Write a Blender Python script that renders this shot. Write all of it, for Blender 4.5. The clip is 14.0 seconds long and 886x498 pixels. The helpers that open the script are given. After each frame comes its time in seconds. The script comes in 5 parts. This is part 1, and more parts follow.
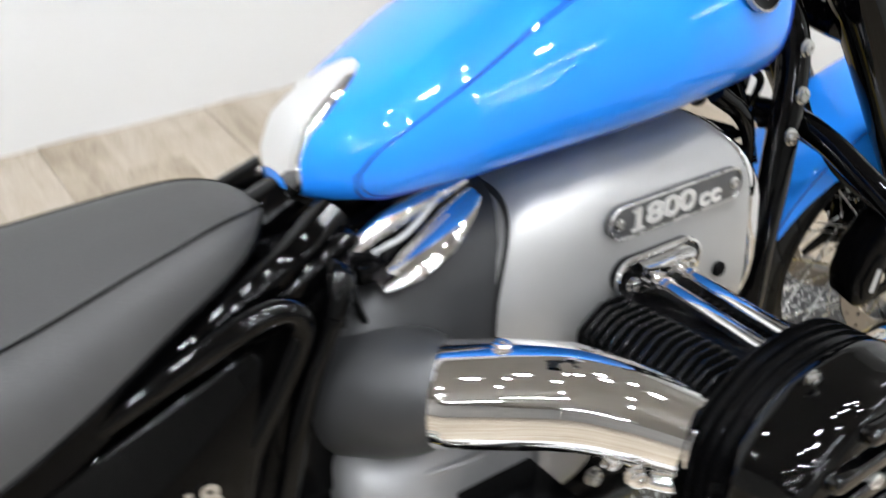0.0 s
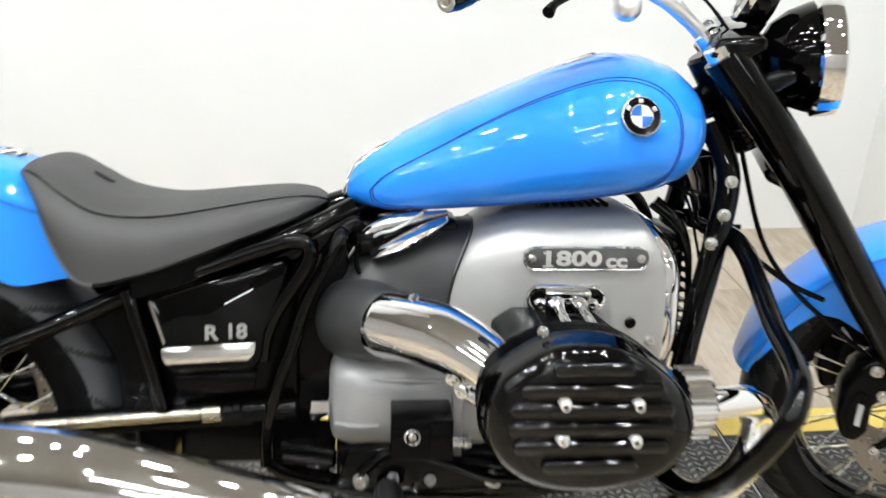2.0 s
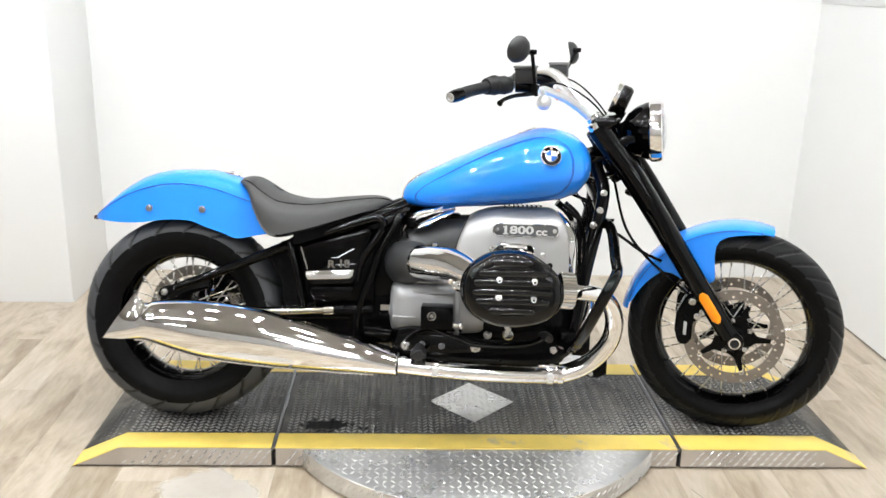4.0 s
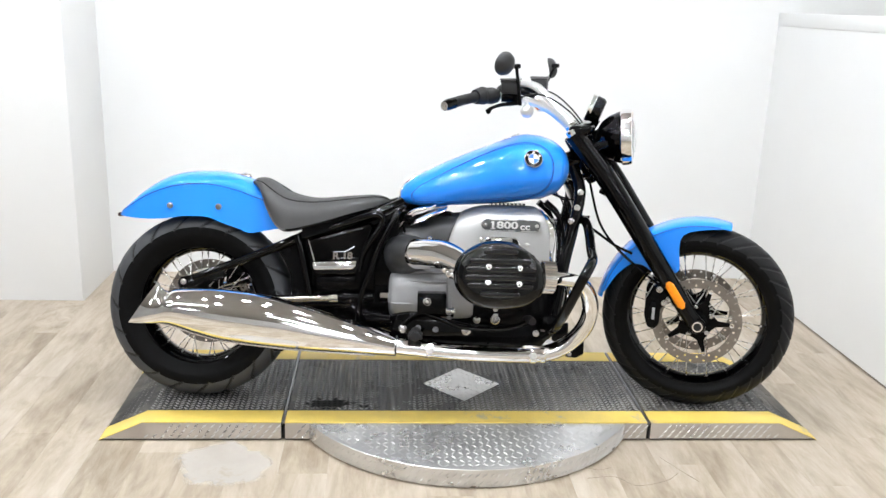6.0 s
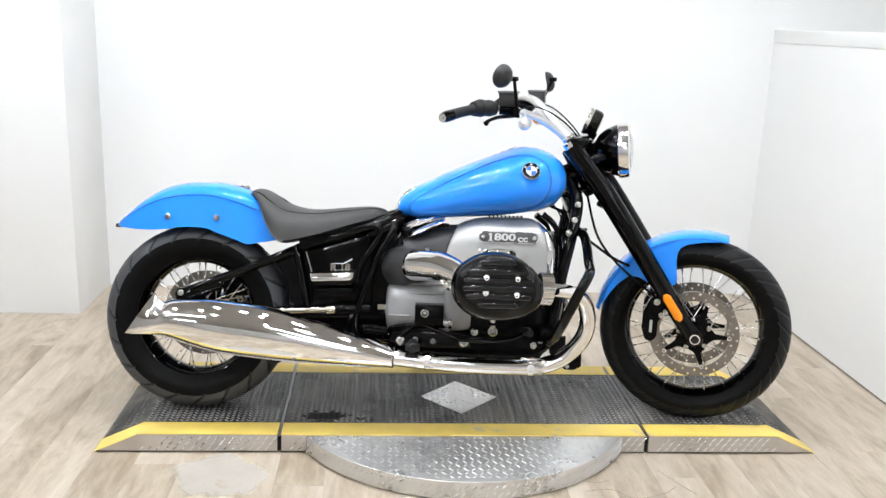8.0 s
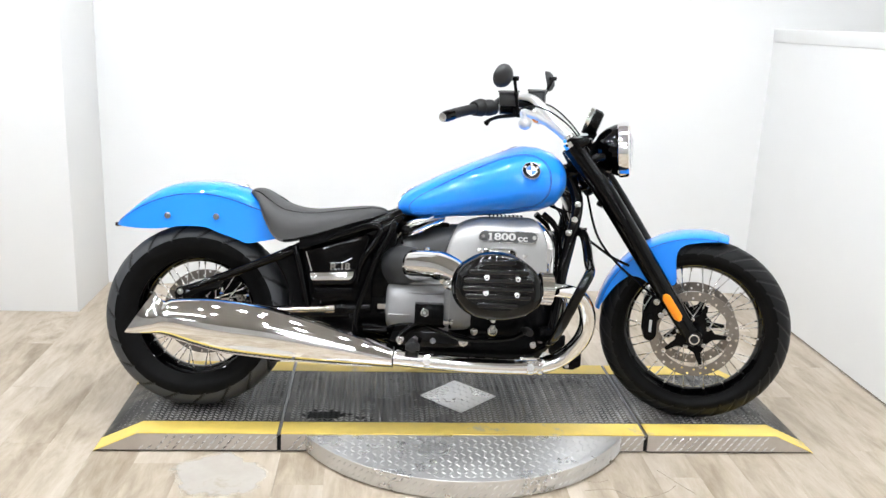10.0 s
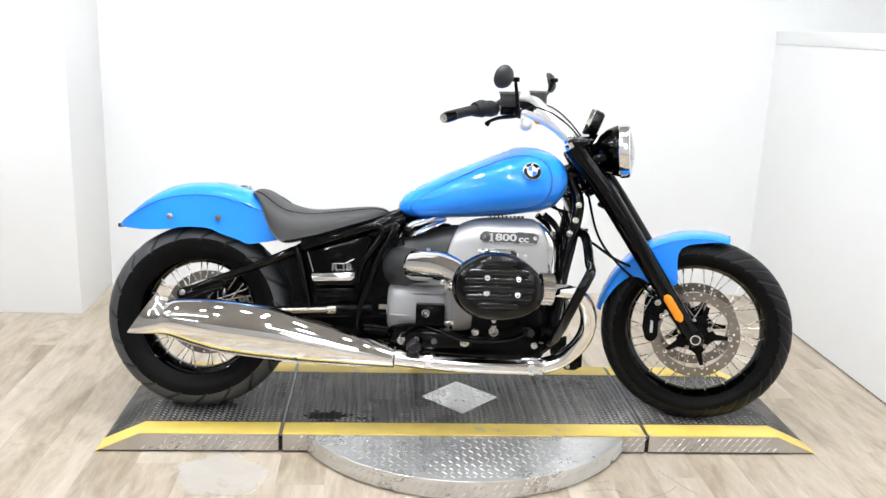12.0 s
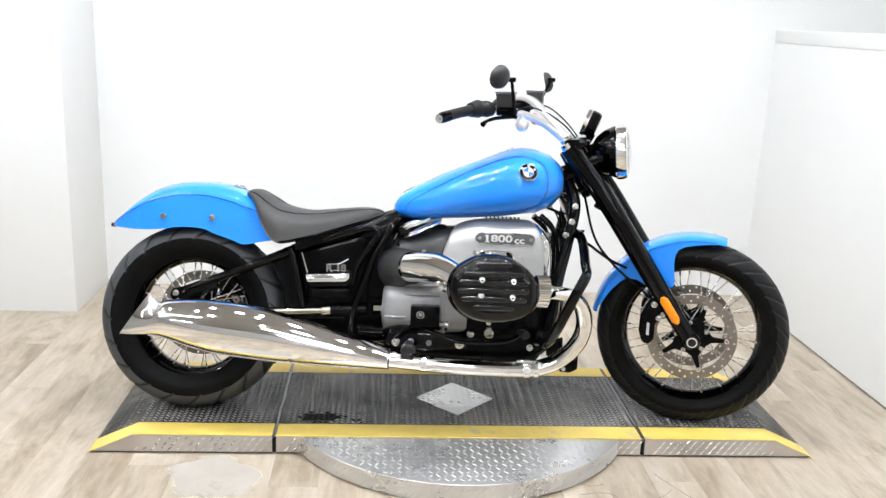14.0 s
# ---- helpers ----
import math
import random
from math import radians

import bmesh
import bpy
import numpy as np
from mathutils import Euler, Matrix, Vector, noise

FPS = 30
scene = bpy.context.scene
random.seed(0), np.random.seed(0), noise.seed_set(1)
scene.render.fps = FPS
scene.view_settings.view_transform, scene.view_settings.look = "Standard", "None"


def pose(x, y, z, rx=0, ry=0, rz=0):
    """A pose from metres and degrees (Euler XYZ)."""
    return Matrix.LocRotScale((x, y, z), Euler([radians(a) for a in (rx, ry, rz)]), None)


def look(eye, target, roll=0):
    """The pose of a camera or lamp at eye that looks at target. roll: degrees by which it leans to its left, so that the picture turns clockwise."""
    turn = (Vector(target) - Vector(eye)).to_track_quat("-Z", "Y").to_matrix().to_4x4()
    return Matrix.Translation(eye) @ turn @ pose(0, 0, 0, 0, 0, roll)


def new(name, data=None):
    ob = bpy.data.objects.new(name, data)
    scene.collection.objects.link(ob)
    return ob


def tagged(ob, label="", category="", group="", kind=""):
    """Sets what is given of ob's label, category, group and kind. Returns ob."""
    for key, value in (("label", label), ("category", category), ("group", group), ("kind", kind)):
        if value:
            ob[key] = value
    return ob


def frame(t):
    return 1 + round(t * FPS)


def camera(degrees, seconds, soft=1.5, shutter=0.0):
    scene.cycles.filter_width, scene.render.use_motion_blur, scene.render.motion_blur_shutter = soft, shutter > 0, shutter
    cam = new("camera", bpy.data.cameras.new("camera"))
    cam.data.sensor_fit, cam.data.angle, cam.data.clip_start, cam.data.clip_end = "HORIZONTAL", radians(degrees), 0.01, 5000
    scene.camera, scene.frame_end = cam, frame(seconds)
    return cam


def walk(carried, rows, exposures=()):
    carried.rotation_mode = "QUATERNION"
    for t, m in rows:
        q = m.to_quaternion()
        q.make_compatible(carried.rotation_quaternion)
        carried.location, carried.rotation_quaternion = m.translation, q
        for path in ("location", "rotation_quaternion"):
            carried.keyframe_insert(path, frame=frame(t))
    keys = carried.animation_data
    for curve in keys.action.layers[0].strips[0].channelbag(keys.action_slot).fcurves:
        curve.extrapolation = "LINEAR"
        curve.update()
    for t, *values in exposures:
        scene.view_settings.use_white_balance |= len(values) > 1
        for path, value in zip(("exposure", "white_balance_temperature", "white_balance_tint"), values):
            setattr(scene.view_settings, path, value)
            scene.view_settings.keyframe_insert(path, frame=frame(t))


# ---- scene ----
cam = camera(53.43, 14.0, soft=1.5, shutter=0.45)
PATH = [
    (0, (-0.5623, -0.6062, 1.2100), (-0.0499, 0.0126, 0.6145), 4.82),
    (0.1, (-0.5032, -0.6023, 1.2337), (-0.0152, -0.0015, 0.6005), 5.32),
    (0.3, (-0.4055, -0.6133, 1.2390), (0.0813, 0.0088, 0.6258), 4.64),
    (0.5, (-0.3359, -0.6351, 1.2153), (0.0911, 0.0480, 0.6228), 3.86),
    (0.7, (-0.2792, -0.6633, 1.2010), (0.0311, 0.0840, 0.6135), 4.62),
    (0.8, (-0.2580, -0.6747, 1.1995), (-0.0003, 0.0908, 0.6099), 3.85),
    (1, (-0.2319, -0.7165, 1.2038), (-0.0228, 0.0712, 0.6244), 5.53),
    (1.2, (-0.2231, -0.7982, 1.2039), (-0.0403, 0.0289, 0.6725), 3.45),
    (1.4, (-0.2568, -0.9246, 1.2190), (-0.0790, -0.0809, 0.7123), 3.04),
    (1.5, (-0.2706, -1.0020, 1.2273), (-0.0986, -0.1490, 0.7347), 3.81),
    (1.7, (-0.2659, -1.1353, 1.2639), (-0.1101, -0.2671, 0.7928), 2.88),
    (2, (-0.2596, -1.3551, 1.2938), (-0.1382, -0.4554, 0.8744), 2.04),
    (2.2, (-0.2450, -1.5047, 1.3139), (-0.1300, -0.6037, 0.8954), 3.99),
    (2.5, (-0.2302, -1.7461, 1.3114), (-0.1418, -0.8193, 0.9467), 2.80),
    (2.7, (-0.2576, -1.8952, 1.3309), (-0.1496, -0.9674, 0.9736), 3.05),
    (3, (-0.2987, -2.1084, 1.3560), (-0.2032, -1.1706, 1.0223), 2.66),
    (3.2, (-0.2755, -2.2388, 1.3702), (-0.1928, -1.2874, 1.0736), 1.57),
    (3.5, (-0.2269, -2.4104, 1.3853), (-0.1635, -1.4624, 1.0733), 1.94),
    (3.8, (-0.2270, -2.5649, 1.4076), (-0.1720, -1.6134, 1.1052), 2.24),
    (4, (-0.2330, -2.6753, 1.4259), (-0.1893, -1.7204, 1.1321), 1.60),
    (4.2, (-0.2657, -2.7818, 1.4440), (-0.2131, -1.8295, 1.1432), 1.01),
    (6.5, (-0.3095, -2.9830, 1.4139), (-0.2357, -2.0206, 1.1524), 2.15),
    (7, (-0.3133, -2.9824, 1.4034), (-0.2409, -2.0180, 1.1491), 2.06),
    (7.5, (-0.3112, -2.9816, 1.4031), (-0.2353, -2.0162, 1.1535), 2.17),
    (8, (-0.3078, -2.9891, 1.4018), (-0.2335, -2.0237, 1.1518), 2.24),
    (10.5, (-0.3187, -2.9850, 1.4113), (-0.2403, -2.0209, 1.1575), 2.41),
    (11, (-0.3075, -2.9850, 1.4097), (-0.2292, -2.0198, 1.1602), 2.21),
    (11.5, (-0.3185, -2.9887, 1.4109), (-0.2395, -2.0243, 1.1586), 2.46),
    (12, (-0.3045, -2.9957, 1.4001), (-0.2327, -2.0299, 1.1513), 2.29),
    (12.5, (-0.2990, -2.9847, 1.4137), (-0.2273, -2.0223, 1.1517), 2.20),
    (13, (-0.2853, -2.9786, 1.4138), (-0.2164, -2.0141, 1.1589), 2.51),
    (13.5, (-0.2871, -2.9753, 1.4070), (-0.2154, -2.0100, 1.1557), 2.48),
    (14, (-0.2871, -2.9730, 1.4158), (-0.2154, -2.0086, 1.1615), 2.49),
]
EXPOSURES = [(0.0, -0.04, 6450, 12), (0.5, 0.0, 6550, 12), (1.0, 0.04, 6640, 11), (2.0, 0.03, 6680, 9), (3.0, 0.04, 6750, 9), (4.0, 0.09, 6650, 11), (6.5, 0.0, 6450, 12), (8.0, -0.01, 6450, 12), (10.5, 0.08, 6450, 12), (11.5, 0.12, 6450, 12), (12.5, 0.08, 6450, 12), (14.0, 0.08, 6450, 12)]
walk(cam, [(t, look(eye, target, roll)) for t, eye, target, roll in PATH], EXPOSURES)

# ---- light ----
world = bpy.data.worlds.new("world")
scene.world = world
world.use_nodes = True
world.node_tree.nodes["Background"].inputs[0].default_value = (0.9, 0.95, 1.0, 1)
world.node_tree.nodes["Background"].inputs[1].default_value = 0.05
TUBE_POWER, SPOT_POWER = 76.0, 530.0


# ---- small tools ----
def V(*a):
    return Vector(a)


def mat(name, colour, rough=0.5, metal=0.0, coat=0.0, vary=0.0, scale=8.0, bump=0.0, bump_scale=60.0, rough_vary=0.0, emit=0.0, stretch=(1, 1, 1), coat_rough=0.03, spec=0.5):
    m = bpy.data.materials.new(name)
    m.use_nodes = True
    nt = m.node_tree
    b = nt.nodes["Principled BSDF"]
    b.inputs["Base Color"].default_value = (*colour, 1)
    b.inputs["Roughness"].default_value = rough
    b.inputs["Metallic"].default_value = metal
    b.inputs["Coat Weight"].default_value = coat
    b.inputs["Specular IOR Level"].default_value = spec
    b.inputs["Coat Roughness"].default_value = coat_rough
    if emit:
        b.inputs["Emission Color"].default_value = (*colour, 1)
        b.inputs["Emission Strength"].default_value = emit
    co = nt.nodes.new("ShaderNodeTexCoord")
    mp = nt.nodes.new("ShaderNodeMapping")
    mp.inputs["Scale"].default_value = stretch
    nt.links.new(co.outputs["Object"], mp.inputs["Vector"])
    if vary or rough_vary:
        n1 = nt.nodes.new("ShaderNodeTexNoise")
        n1.inputs["Scale"].default_value = scale
        n1.inputs["Detail"].default_value = 6
        n1.inputs["Roughness"].default_value = 0.65
        nt.links.new(mp.outputs[0], n1.inputs["Vector"])
        if vary:
            r = nt.nodes.new("ShaderNodeMapRange")
            r.inputs["From Min"].default_value, r.inputs["From Max"].default_value = 0.25, 0.75
            r.inputs["To Min"].default_value, r.inputs["To Max"].default_value = 1 - vary, 1 + vary
            nt.links.new(n1.outputs["Fac"], r.inputs["Value"])
            x = nt.nodes.new("ShaderNodeMix")
            x.data_type, x.blend_type = "RGBA", "MULTIPLY"
            x.inputs["Factor"].default_value = 1
            x.inputs["A"].default_value = (*colour, 1)
            nt.links.new(r.outputs[0], x.inputs["B"])
            nt.links.new(x.outputs["Result"], b.inputs["Base Color"])
        if rough_vary:
            r2 = nt.nodes.new("ShaderNodeMapRange")
            r2.inputs["From Min"].default_value, r2.inputs["From Max"].default_value = 0.3, 0.7
            r2.inputs["To Min"].default_value, r2.inputs["To Max"].default_value = max(0.0, rough - rough_vary), rough + rough_vary
            nt.links.new(n1.outputs["Fac"], r2.inputs["Value"])
            nt.links.new(r2.outputs[0], b.inputs["Roughness"])
    if bump:
        n2 = nt.nodes.new("ShaderNodeTexNoise")
        n2.inputs["Scale"].default_value = bump_scale
        n2.inputs["Detail"].default_value = 4
        nt.links.new(mp.outputs[0], n2.inputs["Vector"])
        bp = nt.nodes.new("ShaderNodeBump")
        bp.inputs["Strength"].default_value = bump
        bp.inputs["Distance"].default_value = 0.002
        nt.links.new(n2.outputs["Fac"], bp.inputs["Height"])
        nt.links.new(bp.outputs[0], b.inputs["Normal"])
    return m


def finish(bm, sharp=38):
    bmesh.ops.recalc_face_normals(bm, faces=bm.faces)
    lim = radians(sharp)
    for f in bm.faces:
        f.smooth = True
    for e in bm.edges:
        if len(e.link_faces) == 2 and e.calc_face_angle(0) > lim:
            e.smooth = False


def part(name, bm, material, parent=None, label="", sharp=38, raw=False):
    if not raw:
        finish(bm, sharp)
    me = bpy.data.meshes.new(name)
    bm.to_mesh(me)
    bm.free()
    for m in (material if isinstance(material, (list, tuple)) else [material]):
        me.materials.append(m)
    ob = new(name, me)
    if parent:
        ob.parent = parent
    if label:
        tagged(ob, label)
    return ob


def bevel(bm, width, seg=2, angle=30):
    if width <= 0:
        return bm
    edges = [e for e in bm.edges if len(e.link_faces) == 2 and e.calc_face_angle(0) > radians(angle)]
    bmesh.ops.bevel(bm, geom=edges, offset=width, segments=seg, affect="EDGES", profile=0.5, clamp_overlap=True)
    return bm


def box(x0, x1, y0, y1, z0, z1, bev=0.0, seg=2):
    bm = bmesh.new()
    bmesh.ops.create_cube(bm, size=1, matrix=Matrix.Translation(((x0 + x1) / 2, (y0 + y1) / 2, (z0 + z1) / 2)) @ Matrix.Diagonal((x1 - x0, y1 - y0, z1 - z0, 1)))
    return bevel(bm, bev, seg)


def prism(outline, y0, y1, bev=0.0, seg=2):
    """An outline in x and z, drawn out from y0 to y1."""
    bm = bmesh.new()
    a = [bm.verts.new((x, y0, z)) for x, z in outline]
    b = [bm.verts.new((x, y1, z)) for x, z in outline]
    bm.faces.new(a)
    bm.faces.new(b[::-1])
    n = len(a)
    for i in range(n):
        bm.faces.new((a[i], b[i], b[(i + 1) % n], a[(i + 1) % n]))
    bmesh.ops.recalc_face_normals(bm, faces=bm.faces)
    return bevel(bm, bev, seg)


def loft(rings, closed=True, caps=True):
    bm = bmesh.new()
    vs = [[bm.verts.new(p) for p in r] for r in rings]
    n = len(vs[0])
    for a, b in zip(vs, vs[1:]):
        for i in range(n if closed else n - 1):
            j = (i + 1) % n
            bm.faces.new((a[i], a[j], b[j], b[i]))
    if caps and closed:
        bm.faces.new(vs[0][::-1])
        bm.faces.new(vs[-1])
    return bm


def spline(pts, n=8):
    """A smooth line through the points."""
    pts = [Vector(p) for p in pts]
    if len(pts) < 3:
        return pts
    q = [2 * pts[0] - pts[1], *pts, 2 * pts[-1] - pts[-2]]
    out = []
    for i in range(1, len(q) - 2):
        a, b, c, d = q[i - 1], q[i], q[i + 1], q[i + 2]
        for k in range(n):
            t = k / n
            out.append(0.5 * (2 * b + (c - a) * t + (2 * a - 5 * b + 4 * c - d) * t * t + (3 * b - a - 3 * c + d) * t ** 3))
    return out + [pts[-1]]


def tube(pts, r, seg=12, n=8, closed=False):
    """A round bar along a smooth line; r is one radius, or one for each point."""
    pts = [Vector(p) for p in pts]
    k = len(pts)
    line = spline(pts, n) if n > 1 else pts
    radii = [r] * len(line) if not isinstance(r, (list, tuple)) else [float(np.interp(i / (len(line) - 1) * (k - 1), range(k), r)) for i in range(len(line))]
    rings, side = [], None
    for i, p in enumerate(line):
        d = (line[min(i + 1, len(line) - 1)] - line[max(i - 1, 0)]).normalized()
        if side is None:
            side = d.orthogonal().normalized()
        side = (side - d * side.dot(d)).normalized()
        up = d.cross(side)
        rings.append([p + radii[i] * (math.cos(a) * side + math.sin(a) * up) for a in (2 * math.pi * j / seg for j in range(seg))])
    if closed:
        return loft(rings + [rings[0]], caps=False)
    return loft(rings)


def lathe(profile, seg=32, m=Matrix(), closed=False):
    """Turns (radius, height) pairs round z, then poses by m."""
    rings = [[m @ Vector((r * math.cos(a), r * math.sin(a), h)) for a in (2 * math.pi * j / seg for j in range(seg))] for r, h in profile]
    if closed:
        rings.append(rings[0])
    return loft(rings, caps=not closed)


def axis(p, d):
    """A pose at p whose z looks along d."""
    return Matrix.Translation(p) @ Vector(d).to_track_quat("Z", "Y").to_matrix().to_4x4()


def rod(p0, p1, r, seg=16, bev=0.0):
    p0, p1 = Vector(p0), Vector(p1)
    h = (p1 - p0).length
    b = min(bev, r * 0.6, h * 0.4)
    prof = [(r, 0), (r, h)] if b <= 0 else [(r - b, 0), (r, b), (r, h - b), (r - b, h)]
    return lathe(prof, seg, axis(p0, p1 - p0))


def bolt(p, d, r=0.008, h=0.006, seg=12):
    return lathe([(r * 1.25, 0), (r * 1.25, h * 0.25), (r, h * 0.35), (r, h * 0.85), (r * 0.8, h), (r * 0.45, h), (r * 0.4, h * 0.6)], seg, axis(p, d))


def merge(*bms):
    out = bmesh.new()
    for b in bms:
        me = bpy.data.meshes.new("tmp")
        b.to_mesh(me)
        b.free()
        out.from_mesh(me)
        bpy.data.meshes.remove(me)
    return out


def moved(bm, m):
    bmesh.ops.transform(bm, matrix=m, verts=bm.verts)
    return bm


def mirrored(bm):
    c = bm.copy()
    for v in c.verts:
        v.co.y = -v.co.y
    bmesh.ops.reverse_faces(c, faces=c.faces)
    return c


def stadium(cx, cz, half, r, n=10):
    pts = []
    for s, c in ((1, cx + half), (-1, cx - half)):
        for i in range(n + 1):
            a = -math.pi / 2 + math.pi * i / n
            pts.append((c + s * r * math.cos(a), cz + s * r * math.sin(a)))
    return pts


def lettering(text, size, depth, m, stretch=1.0, weight=0.0):
    cu = bpy.data.curves.new("lettering", "FONT")
    cu.body, cu.size, cu.extrude, cu.offset = text, size, depth, weight
    cu.align_x, cu.align_y = "CENTER", "CENTER"
    tmp = bpy.data.objects.new("lettering", cu)
    scene.collection.objects.link(tmp)
    me = bpy.data.meshes.new_from_object(tmp.evaluated_get(bpy.context.evaluated_depsgraph_get()))
    bpy.data.objects.remove(tmp)
    bm = bmesh.new()
    bm.from_mesh(me)
    bpy.data.meshes.remove(me)
    return moved(bm, m @ Matrix.Diagonal((stretch, 1, 1, 1)))


def grown(pts, x):
    return float(np.interp(x, [p[0] for p in pts], [p[1] for p in pts]))


# ---- materials ----
BLUE = mat("blue_paint", (0.016, 0.250, 0.90), 0.40, 0.0, 1.0, coat_rough=0.015, vary=0.03, scale=3, spec=0.1)
STRIPE = mat("dark_blue_line", (0.005, 0.04, 0.30), 0.3, 0, 0.6, vary=0.1)
CHROME = mat("chrome", (0.90, 0.895, 0.89), 0.025, 1.0, rough_vary=0.012, scale=30)
STEEL = mat("brushed_steel", (0.55, 0.54, 0.52), 0.28, 1.0, rough_vary=0.08, scale=40, vary=0.08)
NICKEL = mat("warm_nickel", (0.70, 0.64, 0.55), 0.18, 1.0, rough_vary=0.05, scale=20)
GLOSS = mat("gloss_black", (0.0008, 0.0008, 0.0009), 0.02, 0.0, vary=0.1, rough_vary=0.01, scale=15, spec=0.22)
LACQUER = mat("thick_black_lacquer", (0.0008, 0.0008, 0.0009), 0.02, 0.0, vary=0.1, rough_vary=0.01, scale=15, spec=0.36)
RIBBLACK = mat("polished_black_rib", (0.0008, 0.0008, 0.0009), 0.04, 0.0, vary=0.1, rough_vary=0.015, scale=30, spec=0.60)
FINBLACK = mat("coated_fin_black", (0.004, 0.004, 0.0043), 0.20, 0.0, vary=0.2, scale=20, rough_vary=0.06, bump=0.06, bump_scale=300, spec=0.30)
SATIN = mat("satin_black", (0.0020, 0.0020, 0.0022), 0.22, 0.0, vary=0.2, scale=20, rough_vary=0.06, bump=0.04, bump_scale=300, spec=0.09)
DARK = mat("dark_grey_casting", (0.034, 0.0345, 0.036), 0.44, 0.2, vary=0.12, scale=14, rough_vary=0.06, bump=0.08, bump_scale=500)
CAST = mat("silver_casting", (0.43, 0.425, 0.415), 0.42, 0.58, vary=0.06, scale=10, rough_vary=0.06, bump=0.10, bump_scale=600)
CASTLOW = mat("gearbox_casting", (0.34, 0.34, 0.345), 0.40, 0.35, vary=0.10, scale=12, rough_vary=0.08, bump=0.15, bump_scale=450)
LEATHER = mat("seat_vinyl", (0.046, 0.0452, 0.0448), 0.58, vary=0.15, scale=9, rough_vary=0.06, bump=0.25, bump_scale=420, spec=0.4)
RUBBER = mat("tyre_rubber", (0.0050, 0.0049, 0.0050), 0.40, vary=0.3, scale=12, rough_vary=0.08, bump=0.10, bump_scale=150, spec=0.07)
# Lifted blue-grey: the wall's sheen on the rear tread is put into the colour.
TREADGUM = mat("sheen_tread_rubber", (0.048, 0.050, 0.055), 0.52, vary=0.25, scale=14, rough_vary=0.08, bump=0.2, bump_scale=220, spec=0.5)
FRONTGUM = mat("front_tread_rubber", (0.0085, 0.0085, 0.009), 0.42, vary=0.25, scale=14, rough_vary=0.08, bump=0.15, bump_scale=220, spec=0.22)
BRIGHT = mat("bright_satin_metal", (0.94, 0.94, 0.94), 0.34, 1.0, rough_vary=0.05, scale=30)
MARK = mat("pale_mark", (0.50, 0.50, 0.51), 0.5, 0.0, vary=0.05, spec=0.2)
GREYCAP = mat("dark_grey_plastic", (0.022, 0.022, 0.023), 0.42, vary=0.1, rough_vary=0.05, spec=0.4)
DARKBOLT = mat("dark_steel", (0.28, 0.28, 0.30), 0.3, 0.9, vary=0.1)
PIPING = mat("grey_piping", (0.09, 0.09, 0.09), 0.5, vary=0.1)
LIDGREY = mat("grey_lid", (0.13, 0.13, 0.13), 0.4, 0.2, vary=0.08)
GRIP = mat("grip_rubber", (0.012, 0.012, 0.0125), 0.5, vary=0.15, bump=0.3, bump_scale=350, spec=0.3)
AMBER = mat("amber_reflector", (0.95, 0.28, 0.0), 0.35, 0, 0.3, vary=0.1, scale=90)
REDLENS = mat("smoked_red_lens", (0.035, 0.008, 0.006), 0.2, 0, 0.8, vary=0.1)
WHITEP = mat("white_enamel", (0.66, 0.66, 0.68), 0.45, 0, 0.0, vary=0.03, spec=0.2)
ENAMEL = mat("blue_enamel", (0.02, 0.12, 0.42), 0.45, 0, 0.0, vary=0.03, spec=0.2)
LETTER = mat("bright_relief", (0.80, 0.79, 0.77), 0.34, 0.7, vary=0.05, scale=60)
PLATE = mat("nameplate_grey", (0.13, 0.13, 0.13), 0.40, 0.8, rough_vary=0.08, scale=50, vary=0.1)
DISC = mat("brake_disc_steel", (0.27, 0.245, 0.222), 0.34, 0.85, vary=0.15, scale=25, rough_vary=0.1)
LENS = mat("headlight_glass", (0.9, 0.92, 0.95), 0.03, 0.0, 1.0)
LENS.node_tree.nodes["Principled BSDF"].inputs["Transmission Weight"].default_value = 0.9
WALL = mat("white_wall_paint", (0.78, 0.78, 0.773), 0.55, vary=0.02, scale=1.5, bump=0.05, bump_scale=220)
UNSEENWALL = mat("unseen_wall_grey", (0.62, 0.61, 0.595), 0.6, vary=0.15, scale=1.0, bump=0.05, bump_scale=200)
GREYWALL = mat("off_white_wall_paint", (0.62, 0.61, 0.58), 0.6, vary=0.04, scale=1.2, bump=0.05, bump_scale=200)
CEIL = mat("ceiling_tile", (0.31, 0.29, 0.265), 0.8, vary=0.04, scale=3, bump=0.2, bump_scale=120)


